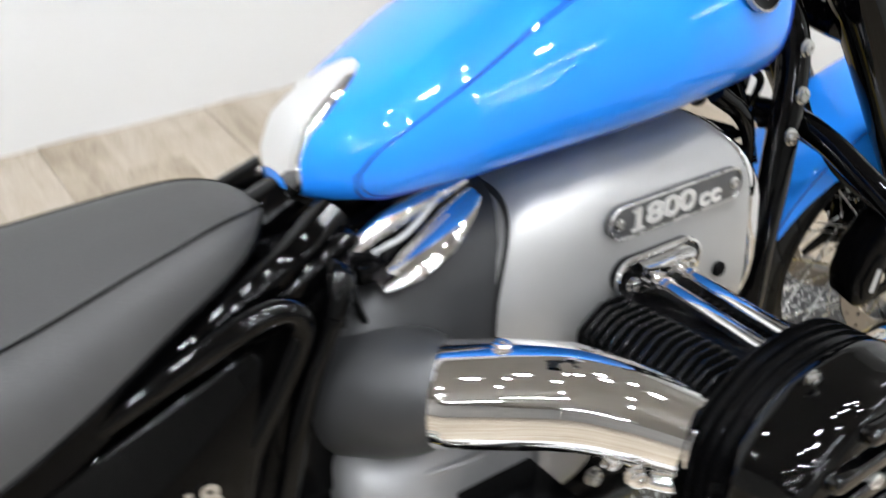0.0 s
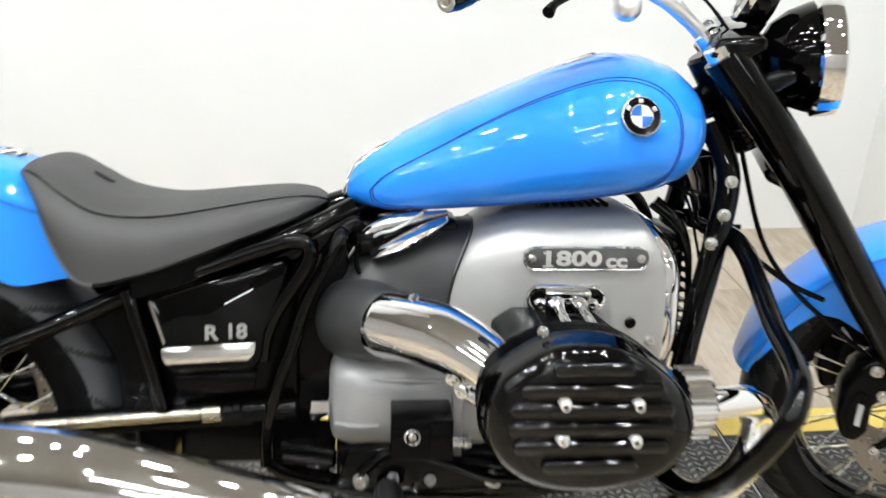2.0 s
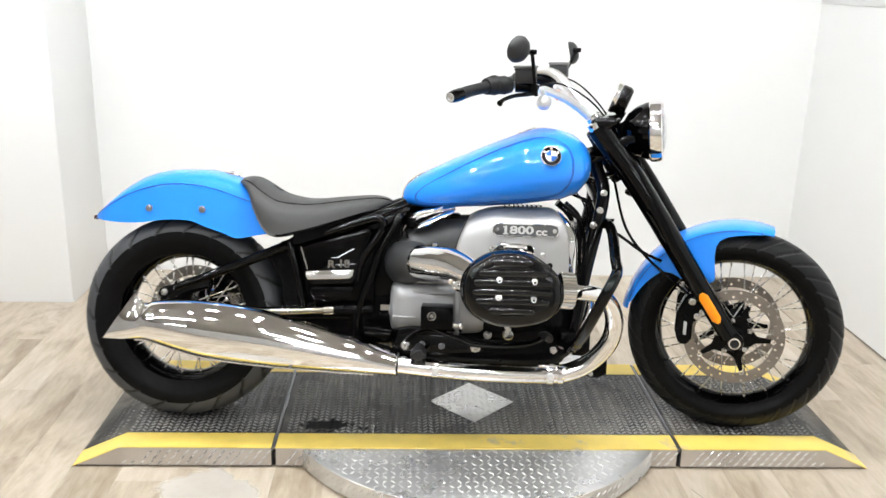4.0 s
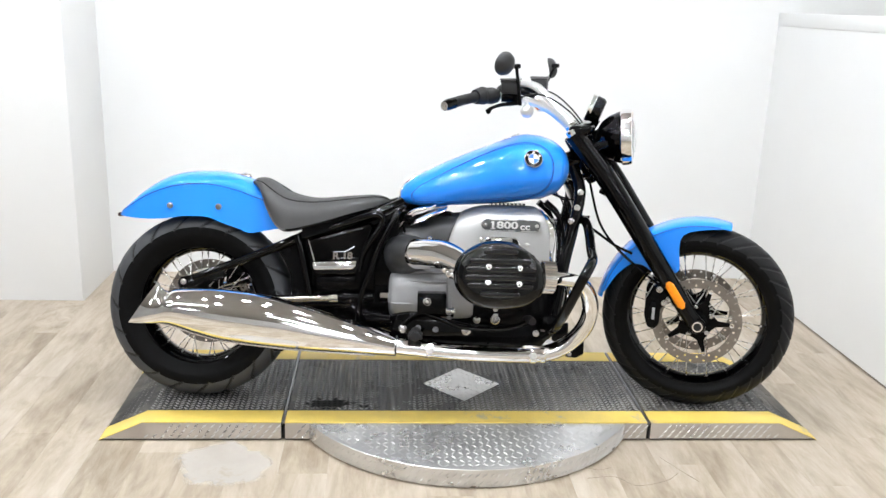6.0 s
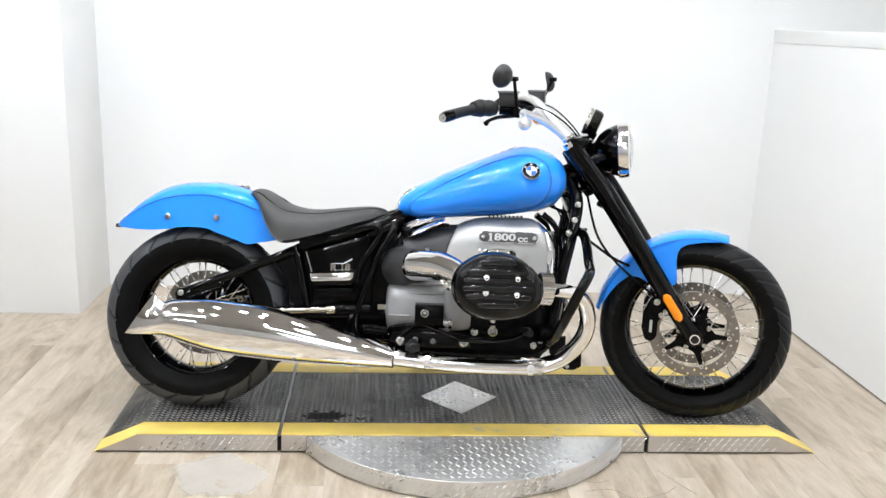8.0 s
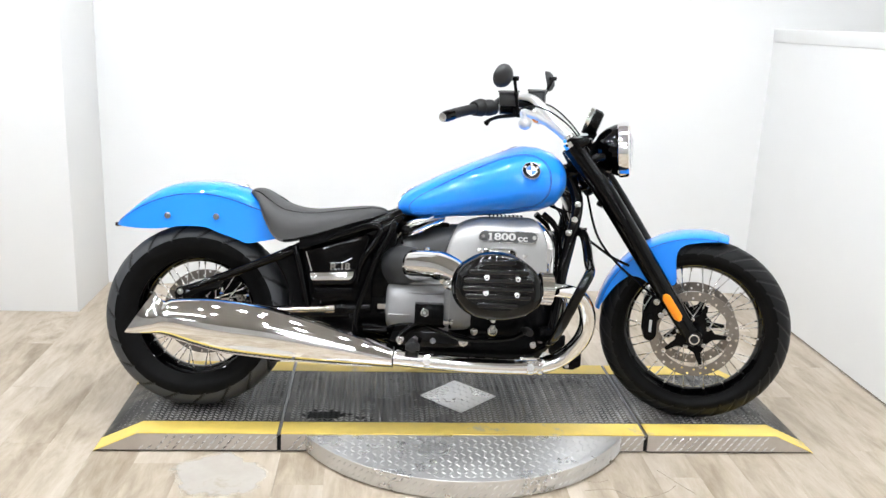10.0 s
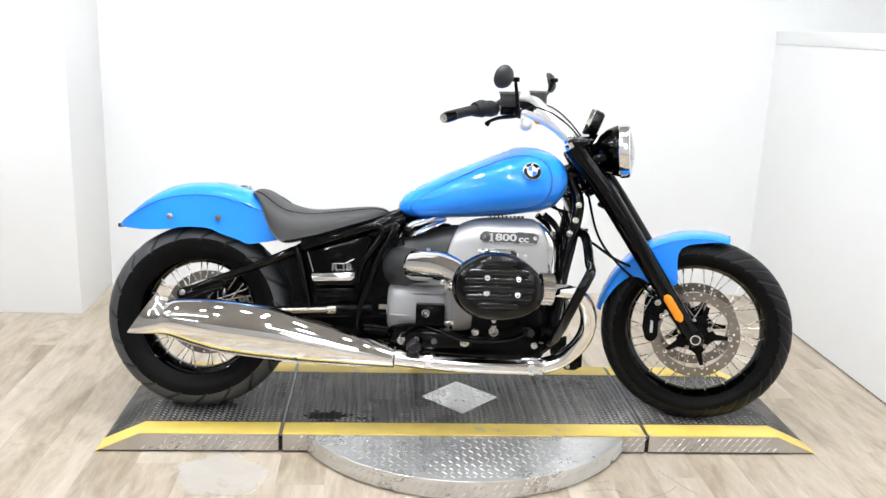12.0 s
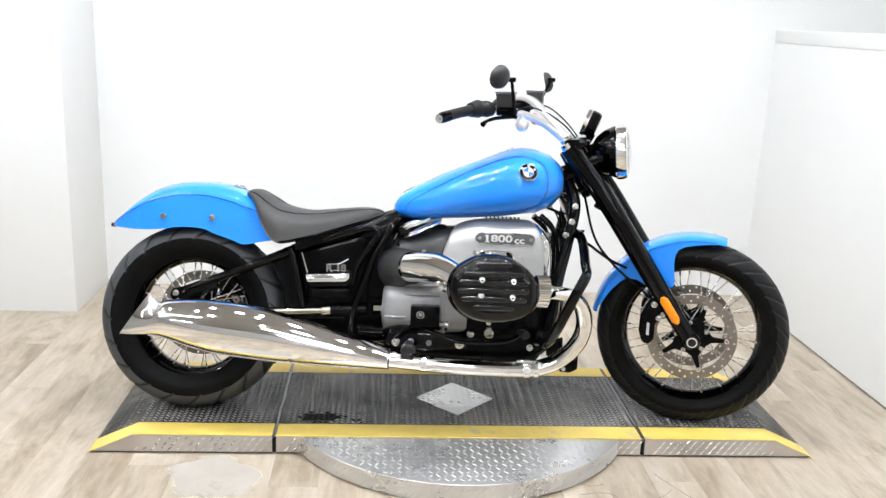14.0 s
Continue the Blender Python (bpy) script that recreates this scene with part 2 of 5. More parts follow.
def worn(name, top, under, amount, scale, rough, metal=0.0):
    """Paint that is rubbed through in ragged patches."""
    m = mat(name, top, rough, metal, vary=0.14, scale=9, rough_vary=0.1, bump=0.2, bump_scale=120)
    nt = m.node_tree
    b = nt.nodes["Principled BSDF"]
    old = b.inputs["Base Color"].links[0].from_socket
    co, n, n2 = nt.nodes.new("ShaderNodeTexCoord"), nt.nodes.new("ShaderNodeTexNoise"), nt.nodes.new("ShaderNodeTexNoise")
    n.inputs["Scale"].default_value, n.inputs["Detail"].default_value, n.inputs["Roughness"].default_value = scale, 8, 0.72
    n2.inputs["Scale"].default_value, n2.inputs["Detail"].default_value = 2.2, 2
    for q in (n, n2):
        nt.links.new(co.outputs["Object"], q.inputs["Vector"])
    s = nt.nodes.new("ShaderNodeMath")
    s.operation = "MULTIPLY_ADD"
    s.inputs[1].default_value = 0.55
    nt.links.new(n2.outputs["Fac"], s.inputs[0])
    nt.links.new(n.outputs["Fac"], s.inputs[2])
    r = nt.nodes.new("ShaderNodeMapRange")
    r.inputs["From Min"].default_value, r.inputs["From Max"].default_value = amount, amount + 0.10
    nt.links.new(s.outputs[0], r.inputs["Value"])
    x = nt.nodes.new("ShaderNodeMix")
    x.data_type = "RGBA"
    nt.links.new(r.outputs[0], x.inputs["Factor"])
    nt.links.new(old, x.inputs["A"])
    x.inputs["B"].default_value = (*under, 1)
    nt.links.new(x.outputs["Result"], b.inputs["Base Color"])
    return m


YELLOW = worn("yellow_safety_paint", (0.78, 0.58, 0.13), (0.56, 0.47, 0.26), 0.90, 14, 0.45)
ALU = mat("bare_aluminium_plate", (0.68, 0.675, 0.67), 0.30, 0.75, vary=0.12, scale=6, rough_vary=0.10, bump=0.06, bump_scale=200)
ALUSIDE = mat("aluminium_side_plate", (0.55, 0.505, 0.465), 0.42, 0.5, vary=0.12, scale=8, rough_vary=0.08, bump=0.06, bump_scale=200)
DECK = worn("worn_black_deck_coating", (0.020, 0.0196, 0.020), (0.100, 0.089, 0.076), 0.80, 7, 0.36, 0.2)
TREAD = mat("worn_tread_studs", (0.34, 0.335, 0.33), 0.30, 0.4, vary=0.5, scale=5, rough_vary=0.1)
GAPDARK = mat("dark_gap", (0.01, 0.01, 0.01), 0.7, vary=0.2)
LIGHTON = mat("lit_diffuser", (0.90, 0.96, 1.0), 0.5, emit=TUBE_POWER)
SPOTON = mat("lit_bulb", (0.92, 0.97, 1.0), 0.5, emit=SPOT_POWER)
# Two pale tones for the see-through patch on the floor.
PALEPATCH = worn("pale_floor_film", (0.70, 0.67, 0.63), (0.60, 0.55, 0.49), 0.86, 9, 0.5)


def fade(m, scale):
    """Breaks a thin film of colour up towards its rim."""
    nt = m.node_tree
    co, ln, nz = nt.nodes.new("ShaderNodeTexCoord"), nt.nodes.new("ShaderNodeVectorMath"), nt.nodes.new("ShaderNodeTexNoise")
    ln.operation = "LENGTH"
    nz.inputs["Scale"].default_value, nz.inputs["Detail"].default_value = scale, 7
    nt.links.new(co.outputs["Object"], ln.inputs[0])
    nt.links.new(co.outputs["Object"], nz.inputs["Vector"])
    a, r = nt.nodes.new("ShaderNodeMath"), nt.nodes.new("ShaderNodeMapRange")
    a.operation = "MULTIPLY_ADD"
    a.inputs[1].default_value = -0.16
    nt.links.new(nz.outputs["Fac"], a.inputs[0])
    nt.links.new(ln.outputs["Value"], a.inputs[2])
    r.inputs["From Min"].default_value, r.inputs["From Max"].default_value = 0.045, 0.075
    r.inputs["To Min"].default_value, r.inputs["To Max"].default_value = 0.42, 0.0
    nt.links.new(a.outputs[0], r.inputs["Value"])
    nt.links.new(r.outputs[0], nt.nodes["Principled BSDF"].inputs["Alpha"])


fade(PALEPATCH, 12)
STAIN = mat("oily_stain", (0.003, 0.003, 0.003), 0.5, vary=0.2, spec=0.1)
SCRATCH = mat("dark_scratch", (0.22, 0.18, 0.14), 0.7, vary=0.3, scale=40)
METALWHITE = mat("white_enamelled_sheet", (0.7, 0.7, 0.7), 0.4, vary=0.03)
LABELDARK = mat("grey_marking", (0.42, 0.42, 0.42), 0.4, vary=0.1)


def wood():
    m = bpy.data.materials.new("wood_look_plank")
    m.use_nodes = True
    nt = m.node_tree
    b = nt.nodes["Principled BSDF"]
    co, info = nt.nodes.new("ShaderNodeTexCoord"), nt.nodes.new("ShaderNodeObjectInfo")
    off = nt.nodes.new("ShaderNodeVectorMath")
    off.operation = "MULTIPLY_ADD"
    off.inputs[1].default_value = (9.0, 9.0, 9.0)
    nt.links.new(info.outputs["Random"], off.inputs[0])
    nt.links.new(co.outputs["Object"], off.inputs[2])

    def noise_at(stretch, scale, detail, rough):
        mp, n = nt.nodes.new("ShaderNodeMapping"), nt.nodes.new("ShaderNodeTexNoise")
        mp.inputs["Scale"].default_value = stretch
        n.inputs["Scale"].default_value, n.inputs["Detail"].default_value, n.inputs["Roughness"].default_value = scale, detail, rough
        n.inputs["Distortion"].default_value = 0.6
        nt.links.new(off.outputs[0], mp.inputs[0])
        nt.links.new(mp.outputs[0], n.inputs["Vector"])
        return n.outputs["Fac"]

    broad, grain, fine = noise_at((4.0, 1.1, 1), 2.0, 6, 0.62), noise_at((11, 1.8, 1), 3.0, 6, 0.7), noise_at((60, 3, 1), 6, 3, 0.6)
    ramp = nt.nodes.new("ShaderNodeValToRGB")
    cr = ramp.color_ramp
    cr.elements[0].position, cr.elements[0].color = 0.30, (0.235, 0.180, 0.122, 1)
    cr.elements[1].position, cr.elements[1].color = 0.74, (0.580, 0.518, 0.440, 1)
    e = cr.elements.new(0.5)
    e.color = (0.420, 0.352, 0.270, 1)
    add = nt.nodes.new("ShaderNodeMath")
    add.operation = "MULTIPLY_ADD"
    add.inputs[1].default_value = 0.40
    nt.links.new(grain, add.inputs[0])
    mul = nt.nodes.new("ShaderNodeMath")
    mul.operation = "MULTIPLY_ADD"
    mul.inputs[1].default_value, mul.inputs[2].default_value = 0.68, -0.035
    nt.links.new(broad, mul.inputs[0])
    nt.links.new(mul.outputs[0], add.inputs[2])
    rnd = nt.nodes.new("ShaderNodeMath")
    rnd.operation = "MULTIPLY_ADD"
    rnd.inputs[1].default_value = 0.11
    nt.links.new(info.outputs["Random"], rnd.inputs[0])
    sub = nt.nodes.new("ShaderNodeMath")
    sub.operation = "SUBTRACT"
    sub.inputs[1].default_value = 0.055
    nt.links.new(add.outputs[0], rnd.inputs[2])
    nt.links.new(rnd.outputs[0], sub.inputs[0])
    nt.links.new(sub.outputs[0], ramp.inputs[0])
    nt.links.new(ramp.outputs[0], b.inputs["Base Color"])
    r = nt.nodes.new("ShaderNodeMapRange")
    r.inputs["To Min"].default_value, r.inputs["To Max"].default_value = 0.30, 0.55
    nt.links.new(fine, r.inputs[0])
    nt.links.new(r.outputs[0], b.inputs["Roughness"])
    bp = nt.nodes.new("ShaderNodeBump")
    bp.inputs["Strength"].default_value, bp.inputs["Distance"].default_value = 0.15, 0.001
    nt.links.new(fine, bp.inputs["Height"])
    nt.links.new(bp.outputs[0], b.inputs["Normal"])
    return m


WOOD = wood()


# ---- the room ----
BACK, RIGHT, JOG, JOGX = 1.555, 1.715, 1.07, -1.705
CEILING, LAMPS = 3.5, 3.2


def structure(name, bm, material, label, category):
    return tagged(part(name, bm, material), label, category, kind="structure")


floor = structure("floor", box(-7, 6, -8, BACK + 0.1, -0.06, -0.004), WOOD, "light tan wood-look plank floor", "floor")
structure("wall_back", box(JOGX - 0.1, RIGHT + 2.6, BACK, BACK + 0.12, -0.02, CEILING), WALL, "plain white painted wall behind the motorcycle", "wall")
structure("wall_jog", box(-7, JOGX, JOG, BACK + 0.12, -0.02, CEILING, 0.006), WALL, "white painted wall standing forward at a corner", "wall")
structure("wall_right", box(RIGHT, RIGHT + 0.12, -3.2, BACK, -0.02, 1.36), WALL, "white half-height wall beside the turntable", "wall")
structure("wall_cap", box(RIGHT - 0.005, RIGHT + 0.128, -3.2, BACK, 1.36, 1.425, 0.005), WALL, "white cap board along the half-height wall", "trim")
structure("wall_joint", box(RIGHT - 0.004, RIGHT - 0.0005, -3.2, BACK - 0.001, 0.0, 0.004), SCRATCH, "thin dark open joint along the foot of the wall", "trim")
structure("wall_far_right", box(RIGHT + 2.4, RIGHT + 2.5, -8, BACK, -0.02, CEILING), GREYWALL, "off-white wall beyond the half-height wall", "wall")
# Left and front walls are out of view, added to shape reflections and bounce.
structure("wall_left", box(-7.1, -7, -8, JOG, -0.02, CEILING), UNSEENWALL, "unseen light grey wall closing the room for reflections", "wall")
structure("wall_front", box(-7, 6, -8.1, -8, -0.02, CEILING), UNSEENWALL, "unseen light grey wall closing the room for reflections", "wall")
structure("ceiling", box(-7, 6, -8, BACK + 0.1, CEILING, CEILING + 0.1), CEIL, "dim grey-brown showroom ceiling", "ceiling")


def tube_light(x, y, length):
    root = tagged(new("ceiling_light"), "long lit tube light hanging under the ceiling, out of view", "ceiling light", "ceiling tube lights")
    root.location = (x, y, LAMPS)
    part("housing", box(-length / 2 - 0.03, length / 2 + 0.03, -0.02, 0.02, -0.062, -0.030, 0.006), METALWHITE, root)
    for sx in (-0.45, 0.45):
        part("hanger", rod((sx, 0, -0.04), (sx, 0, CEILING - LAMPS), 0.005, 8), METALWHITE, root)
    part("lamp_tube", rod((-length / 2, 0, -0.085), (length / 2, 0, -0.085), 0.019, 12, 0.004), LIGHTON, root, "lit white tube")
    return root


def down_light(x, y):
    root = tagged(new("ceiling_light"), "small round lit ceiling spotlight", "ceiling light", "ceiling spotlights")
    root.location = (x, y, LAMPS)
    part("hanger", rod((0, 0, -0.01), (0, 0, CEILING - LAMPS), 0.012, 10), METALWHITE, root)
    part("housing", lathe([(0.075, -0.001), (0.075, -0.03), (0.066, -0.05), (0.056, -0.05), (0.056, -0.02)], 20), METALWHITE, root)
    part("bulb", lathe([(0.044, -0.03), (0.044, -0.044), (0.034, -0.056), (0.008, -0.060)], 16), SPOTON, root, "lit bulb")
    return root


# Tubes at (-2.5, -2.4), (-4.2, -5.6), (2.9, -5.4) are added to brighten the walls.
for lx, ly in ((-0.45, -3.0), (-0.45, -4.8), (-0.45, -6.8), (-3.9, -1.4), (-4.2, -3.0), (-2.5, -2.4), (-4.2, -5.6), (2.9, -5.4), (2.7, -3.0), (3.0, -0.6)):
    tube_light(lx, ly, 1.2)
for lx, ly in ((-1.25, -0.20), (-0.98, -0.42), (-0.62, -0.22), (0.22, -0.40), (0.75, -0.25), (1.05, -0.45), (-0.2, -1.5), (1.1, -1.7), (-1.5, -1.7), (-0.10, -0.30), (0.50, -0.55), (-0.75, -0.75), (0.95, -0.85), (-1.7, -1.0), (-2.3, -0.7), (-2.9, -0.2), (-3.1, -1.6), (-0.9, -2.3)):
    down_light(lx, ly)

# ---- the turntable ----
PH, HALF, GAP, FLAT, END = 0.066, 0.307, 0.618, 1.075, 1.213
base = tagged(new("turntable"), "round low aluminium tread-plate turntable on the floor", "turntable")
R_BASE = 0.615
part("drum", lathe([(R_BASE - 0.006, 0.0), (R_BASE - 0.006, 0.005), (R_BASE, 0.006), (R_BASE, 0.0625), (R_BASE - 0.0015, 0.064), (0.02, 0.064)], 128), ALU, base)


def stud(length, width, height):
    return [(-length / 2, 0, 0), (0, -width / 2, 0), (length / 2, 0, 0), (0, width / 2, 0), (-length * 0.2, 0, height), (length * 0.2, 0, height)], [(0, 1, 5, 4), (1, 2, 5), (2, 3, 4, 5), (3, 0, 4)]


def studs(name, places, length, width, height, material, parent, label):
    vs, fs = stud(length, width, height)
    verts, faces = [], []
    for m in places:
        k = len(verts)
        verts += [tuple(m @ Vector(v)) for v in vs]
        faces += [tuple(k + i for i in f) for f in fs]
    me = bpy.data.meshes.new(name)
    me.from_pydata(verts, [], faces)
    me.materials.append(material)
    ob = new(name, me)
    ob.parent = parent
    return tagged(ob, label, kind="stuff")


def checker(x0, x1, y0, y1, pitch, z, keep=lambda x, y: True, slope=0.0, zx=None, zigzag=False):
    out = []
    nx, ny = int((x1 - x0) / pitch), int((y1 - y0) / pitch)
    for i in range(nx):
        for j in range(ny):
            x, y = x0 + (i + 0.5) * pitch, y0 + (j + 0.5) * pitch
            if keep(x, y):
                zz = z if zx is None else zx(x)
                out.append(pose(x, y, zz, 0, slope, 0) @ pose(0, 0, 0, 0, 0, 42 if (i + (0 if zigzag else j)) % 2 else -42))
    return out


studs("tread_studs", checker(-0.62, 0.62, -0.62, -HALF, 0.0235, 0.064, lambda x, y: x * x + y * y < 0.598 ** 2), 0.0225, 0.0068, 0.0019, ALU, base, "raised aluminium tread studs")
rim_places = []
for i in range(170):
    a = 2 * math.pi * i / 170
    for k, zz in enumerate((0.018, 0.045)):
        aa = a + (0.018 if k else 0)
        rim_places.append(Matrix.Translation((R_BASE * math.cos(aa), R_BASE * math.sin(aa), zz)) @ pose(0, 0, 0, 0, 0, math.degrees(aa) + 90) @ pose(0, 0, 0, 90, 0, 0) @ pose(0, 0, 0, 0, 0, 45))
studs("rim_studs", rim_places, 0.025, 0.007, 0.003, ALU, base, "raised aluminium tread studs")

deck = tagged(new("turntable_deck"), "black tread-plate display deck with yellow edges and ramped ends", "platform")
SECTION = {"centre_deck": [(-GAP + 0.006, 0.002), (-GAP + 0.006, PH), (GAP - 0.006, PH), (GAP - 0.006, 0.002)]}
for side, name in ((-1, "end_deck"), (1, "end_deck")):
    out = [(side * (GAP + 0.006), 0.002), (side * (GAP + 0.006), PH), (side * FLAT, PH), (side * END, 0.004), (side * END, 0.002)]
    part(name, prism(out if side > 0 else out[::-1], -HALF, HALF, 0.0015, 1), DECK, deck)
    fascia = [(side * (GAP + 0.007), 0.007), (side * (GAP + 0.007), PH - 0.002), (side * FLAT, PH - 0.002), (side * (END - 0.010), 0.007)]
    for ys in (-HALF - 0.003, HALF):
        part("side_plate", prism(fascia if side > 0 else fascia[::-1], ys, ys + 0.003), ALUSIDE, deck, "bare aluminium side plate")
part("centre_deck", prism(SECTION["centre_deck"], -HALF, HALF, 0.0015, 1), DECK, deck)
for ys in (-HALF - 0.003, HALF):
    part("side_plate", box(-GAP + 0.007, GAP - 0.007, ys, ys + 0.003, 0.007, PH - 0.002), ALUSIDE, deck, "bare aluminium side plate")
part("deck_core", box(-GAP - 0.01, GAP + 0.01, -HALF + 0.01, HALF - 0.01, 0.001, PH - 0.02), GAPDARK, deck)
for side in (-1, 1):
    part("hinge_pin", rod((side * GAP, -HALF, PH - 0.003), (side * GAP, HALF, PH - 0.003), 0.0045, 8), DARKBOLT, deck)
BAND = 0.088
SL = math.degrees(math.atan2(PH, END - FLAT))
for ys in (-HALF - 0.003, HALF + 0.003 - BAND):
    part("yellow_band", box(-GAP + 0.006, GAP - 0.006, ys, ys + BAND, PH - 0.002, PH + 0.0012, 0.0005, 1), YELLOW, deck, "yellow painted edge band")
    for side in (-1, 1):
        band = [(side * (GAP + 0.006), PH - 0.001), (side * (GAP + 0.006), PH + 0.0012), (side * FLAT, PH + 0.0012), (side * (END + 0.003), 0.0035), (side * (END + 0.003), 0.0015), (side * FLAT, PH - 0.001)]
        part("yellow_band", prism(band if side > 0 else band[::-1], ys, ys + BAND), YELLOW, deck, "yellow painted edge band")
lozenge = [(-0.1415, 0), (0, -0.1435), (0.1415, 0), (0, 0.1435)]
bm = bmesh.new()
top = [bm.verts.new((x, y, PH + 0.0015)) for x, y in lozenge]
low = [bm.verts.new((x, y, PH - 0.002)) for x, y in lozenge]
bm.faces.new(top)
for i in range(4):
    bm.faces.new((top[i], low[i], low[(i + 1) % 4], top[(i + 1) % 4]))
part("lozenge", bm, ALU, deck, "bare aluminium lozenge plate")
inside = lambda x, y: abs(x) / 0.1415 + abs(y) / 0.1435 < 0.93
outside = lambda x, y: abs(x) / 0.1415 + abs(y) / 0.1435 > 1.08 and abs(abs(x) - GAP) > 0.018
YB = HALF - BAND - 0.004
def oily(x, y):
    """Where oil has blackened the deck."""
    return ((x + 0.475) / 0.080) ** 2 + ((y + 0.168) / 0.042) ** 2 < 0.75 + 0.9 * noise.noise((x * 38, y * 38, 4.0)) or ((x + 0.365) / 0.045) ** 2 + ((y + 0.185) / 0.018) ** 2 < 0.5 + 0.8 * noise.noise((x * 45, y * 45, 1.0))


deck_places = checker(-FLAT, FLAT, -YB, YB, 0.0185, PH, outside, zigzag=True)
studs("tread_studs", [m for m in deck_places if not oily(m.translation.x, m.translation.y)], 0.0225, 0.0078, 0.0028, TREAD, deck, "raised worn tread studs")
studs("oily_studs", [m for m in deck_places if oily(m.translation.x, m.translation.y)], 0.0225, 0.0078, 0.0028, STAIN, deck, "tread studs blackened by oil")
studs("lozenge_studs", checker(-0.15, 0.15, -0.15, 0.15, 0.0215, PH + 0.0015, inside), 0.0225, 0.0065, 0.0014, ALU, deck, "raised aluminium tread studs")
for side in (-1, 1):
    x0, x1 = sorted((side * (FLAT + 0.004), side * (END - 0.012)))
    studs("ramp_studs", checker(x0, x1, -YB, YB, 0.0215, 0, slope=side * SL, zx=lambda x: PH * (END - abs(x)) / (END - FLAT), zigzag=True), 0.0235, 0.0085, 0.0030, TREAD, deck, "raised worn tread studs")
bm_places = []
for i in range(int(2 * END / 0.027)):
    x = -END + (i + 0.5) * 0.027
    for k, zz in enumerate((0.016, 0.034, 0.052)):
        if abs(x) < FLAT - 0.02 + (0.03 if k == 0 else -0.02) and abs(abs(x) - GAP) > 0.02:
            bm_places.append(Matrix.Translation((x + 0.0135 * k, -HALF - 0.003, zz)) @ pose(0, 0, 0, 90, 0, 0) @ pose(0, 0, 0, 0, 0, 42))
studs("side_studs", bm_places, 0.027, 0.0070, 0.0032, ALU, deck, "raised aluminium tread studs")

# ---- the motorcycle ----
bike = tagged(new("motorcycle"), "blue and chrome flat-twin cruiser motorcycle leaning on its side stand", "motorcycle")
LEAN, YAW, STEER = 0.22, -0.055, -0.30
bike.matrix_basis = Matrix.Translation((-0.9174, -0.014, PH + 0.003 + 0.316 * math.cos(LEAN))) @ Matrix.Rotation(YAW, 4, "Z") @ Matrix.Rotation(-LEAN, 4, "X") @ Matrix.Translation((0, 0, -0.316))
PIVOT, STEM = V(1.881, 0, 0), V(-0.540, 0, 0.8415)
S = Matrix.Translation(PIVOT) @ Matrix.Rotation(STEER, 4, STEM) @ Matrix.Translation(-PIVOT)


def both(name, bm, material, parent=bike, label=""):
    """A part on the near side and its twin on the far side."""
    twin = mirrored(bm)
    near = part(name, bm, material, parent, label)
    far = part(name, twin, material, parent, label)
    return near, far


# fuel tank
T_TOP = [(0.668, 0.710), (0.675, 0.735), (0.690, 0.760), (0.72, 0.780), (0.75, 0.796), (0.837, 0.840), (0.915, 0.874), (0.993, 0.906), (1.061, 0.932), (1.10, 0.941), (1.15, 0.938), (1.20, 0.922), (1.235, 0.893), (1.252, 0.862), (1.258, 0.830)]
T_BOT = [(0.668, 0.703), (0.682, 0.692), (0.705, 0.685), (0.744, 0.679), (0.82, 0.682), (0.933, 0.690), (1.047, 0.700), (1.161, 0.716), (1.21, 0.734), (1.24, 0.768), (1.252, 0.797), (1.258, 0.822)]
T_WID = [(0.668, 0.020), (0.675, 0.036), (0.686, 0.052), (0.71, 0.074), (0.75, 0.097), (0.82, 0.124), (0.92, 0.150), (1.02, 0.176), (1.10, 0.186), (1.17, 0.178), (1.22, 0.148), (1.245, 0.108), (1.258, 0.045)]


def tank_half(x):
    t, b = grown(T_TOP, x), grown(T_BOT, x)
    return t, b, grown(T_WID, x), b + 0.42 * (t - b)


def tank_y(x, z):
    t, b, w, c = tank_half(x)
    n, h = (2.25, t - c) if z > c else (2.7, c - b)
    return -w * max(0.0, 1 - min(1.0, abs(z - c) / h) ** n) ** (1 / n)


def tank_point(x, a, swell=0.0):
    """a: 0 on top, pi/2 on the near side, pi below."""
    t, b, w, c = tank_half(x)
    ca, sa = math.cos(a), math.sin(a)
    n, h = (2.25, t - c) if ca > 0 else (2.7, c - b)
    return V(x, -(w + swell) * math.copysign(abs(sa) ** (2 / n), sa), c + (h + swell) * math.copysign(abs(ca) ** (2 / n), ca))


xs = [0.668 + (1.258 - 0.668) * (0.5 - 0.5 * math.cos(math.pi * i / 56)) for i in range(57)]
tank = part("fuel_tank", loft([[tank_point(x, 2 * math.pi * k / 56) for k in range(56)] for x in xs]), BLUE, bike, "glossy bright blue fuel tank", sharp=70)
T_LINE = [(0.715, 0.719), (0.742, 0.746), (0.816, 0.789), (0.908, 0.838), (1.0, 0.879), (1.075, 0.901), (1.131, 0.898), (1.17, 0.872), (1.186, 0.824), (1.178, 0.772), (1.149, 0.737), (1.10, 0.721), (0.969, 0.704), (0.838, 0.693), (0.744, 0.690), (0.719, 0.701), (0.715, 0.719)]
loop = spline([(x, 0, z) for x, z in T_LINE], 6)


def tank_line(sign, grow):
    return [V(p.x, sign * (tank_y(p.x, p.z) - 0.0008), p.z) for p in loop]


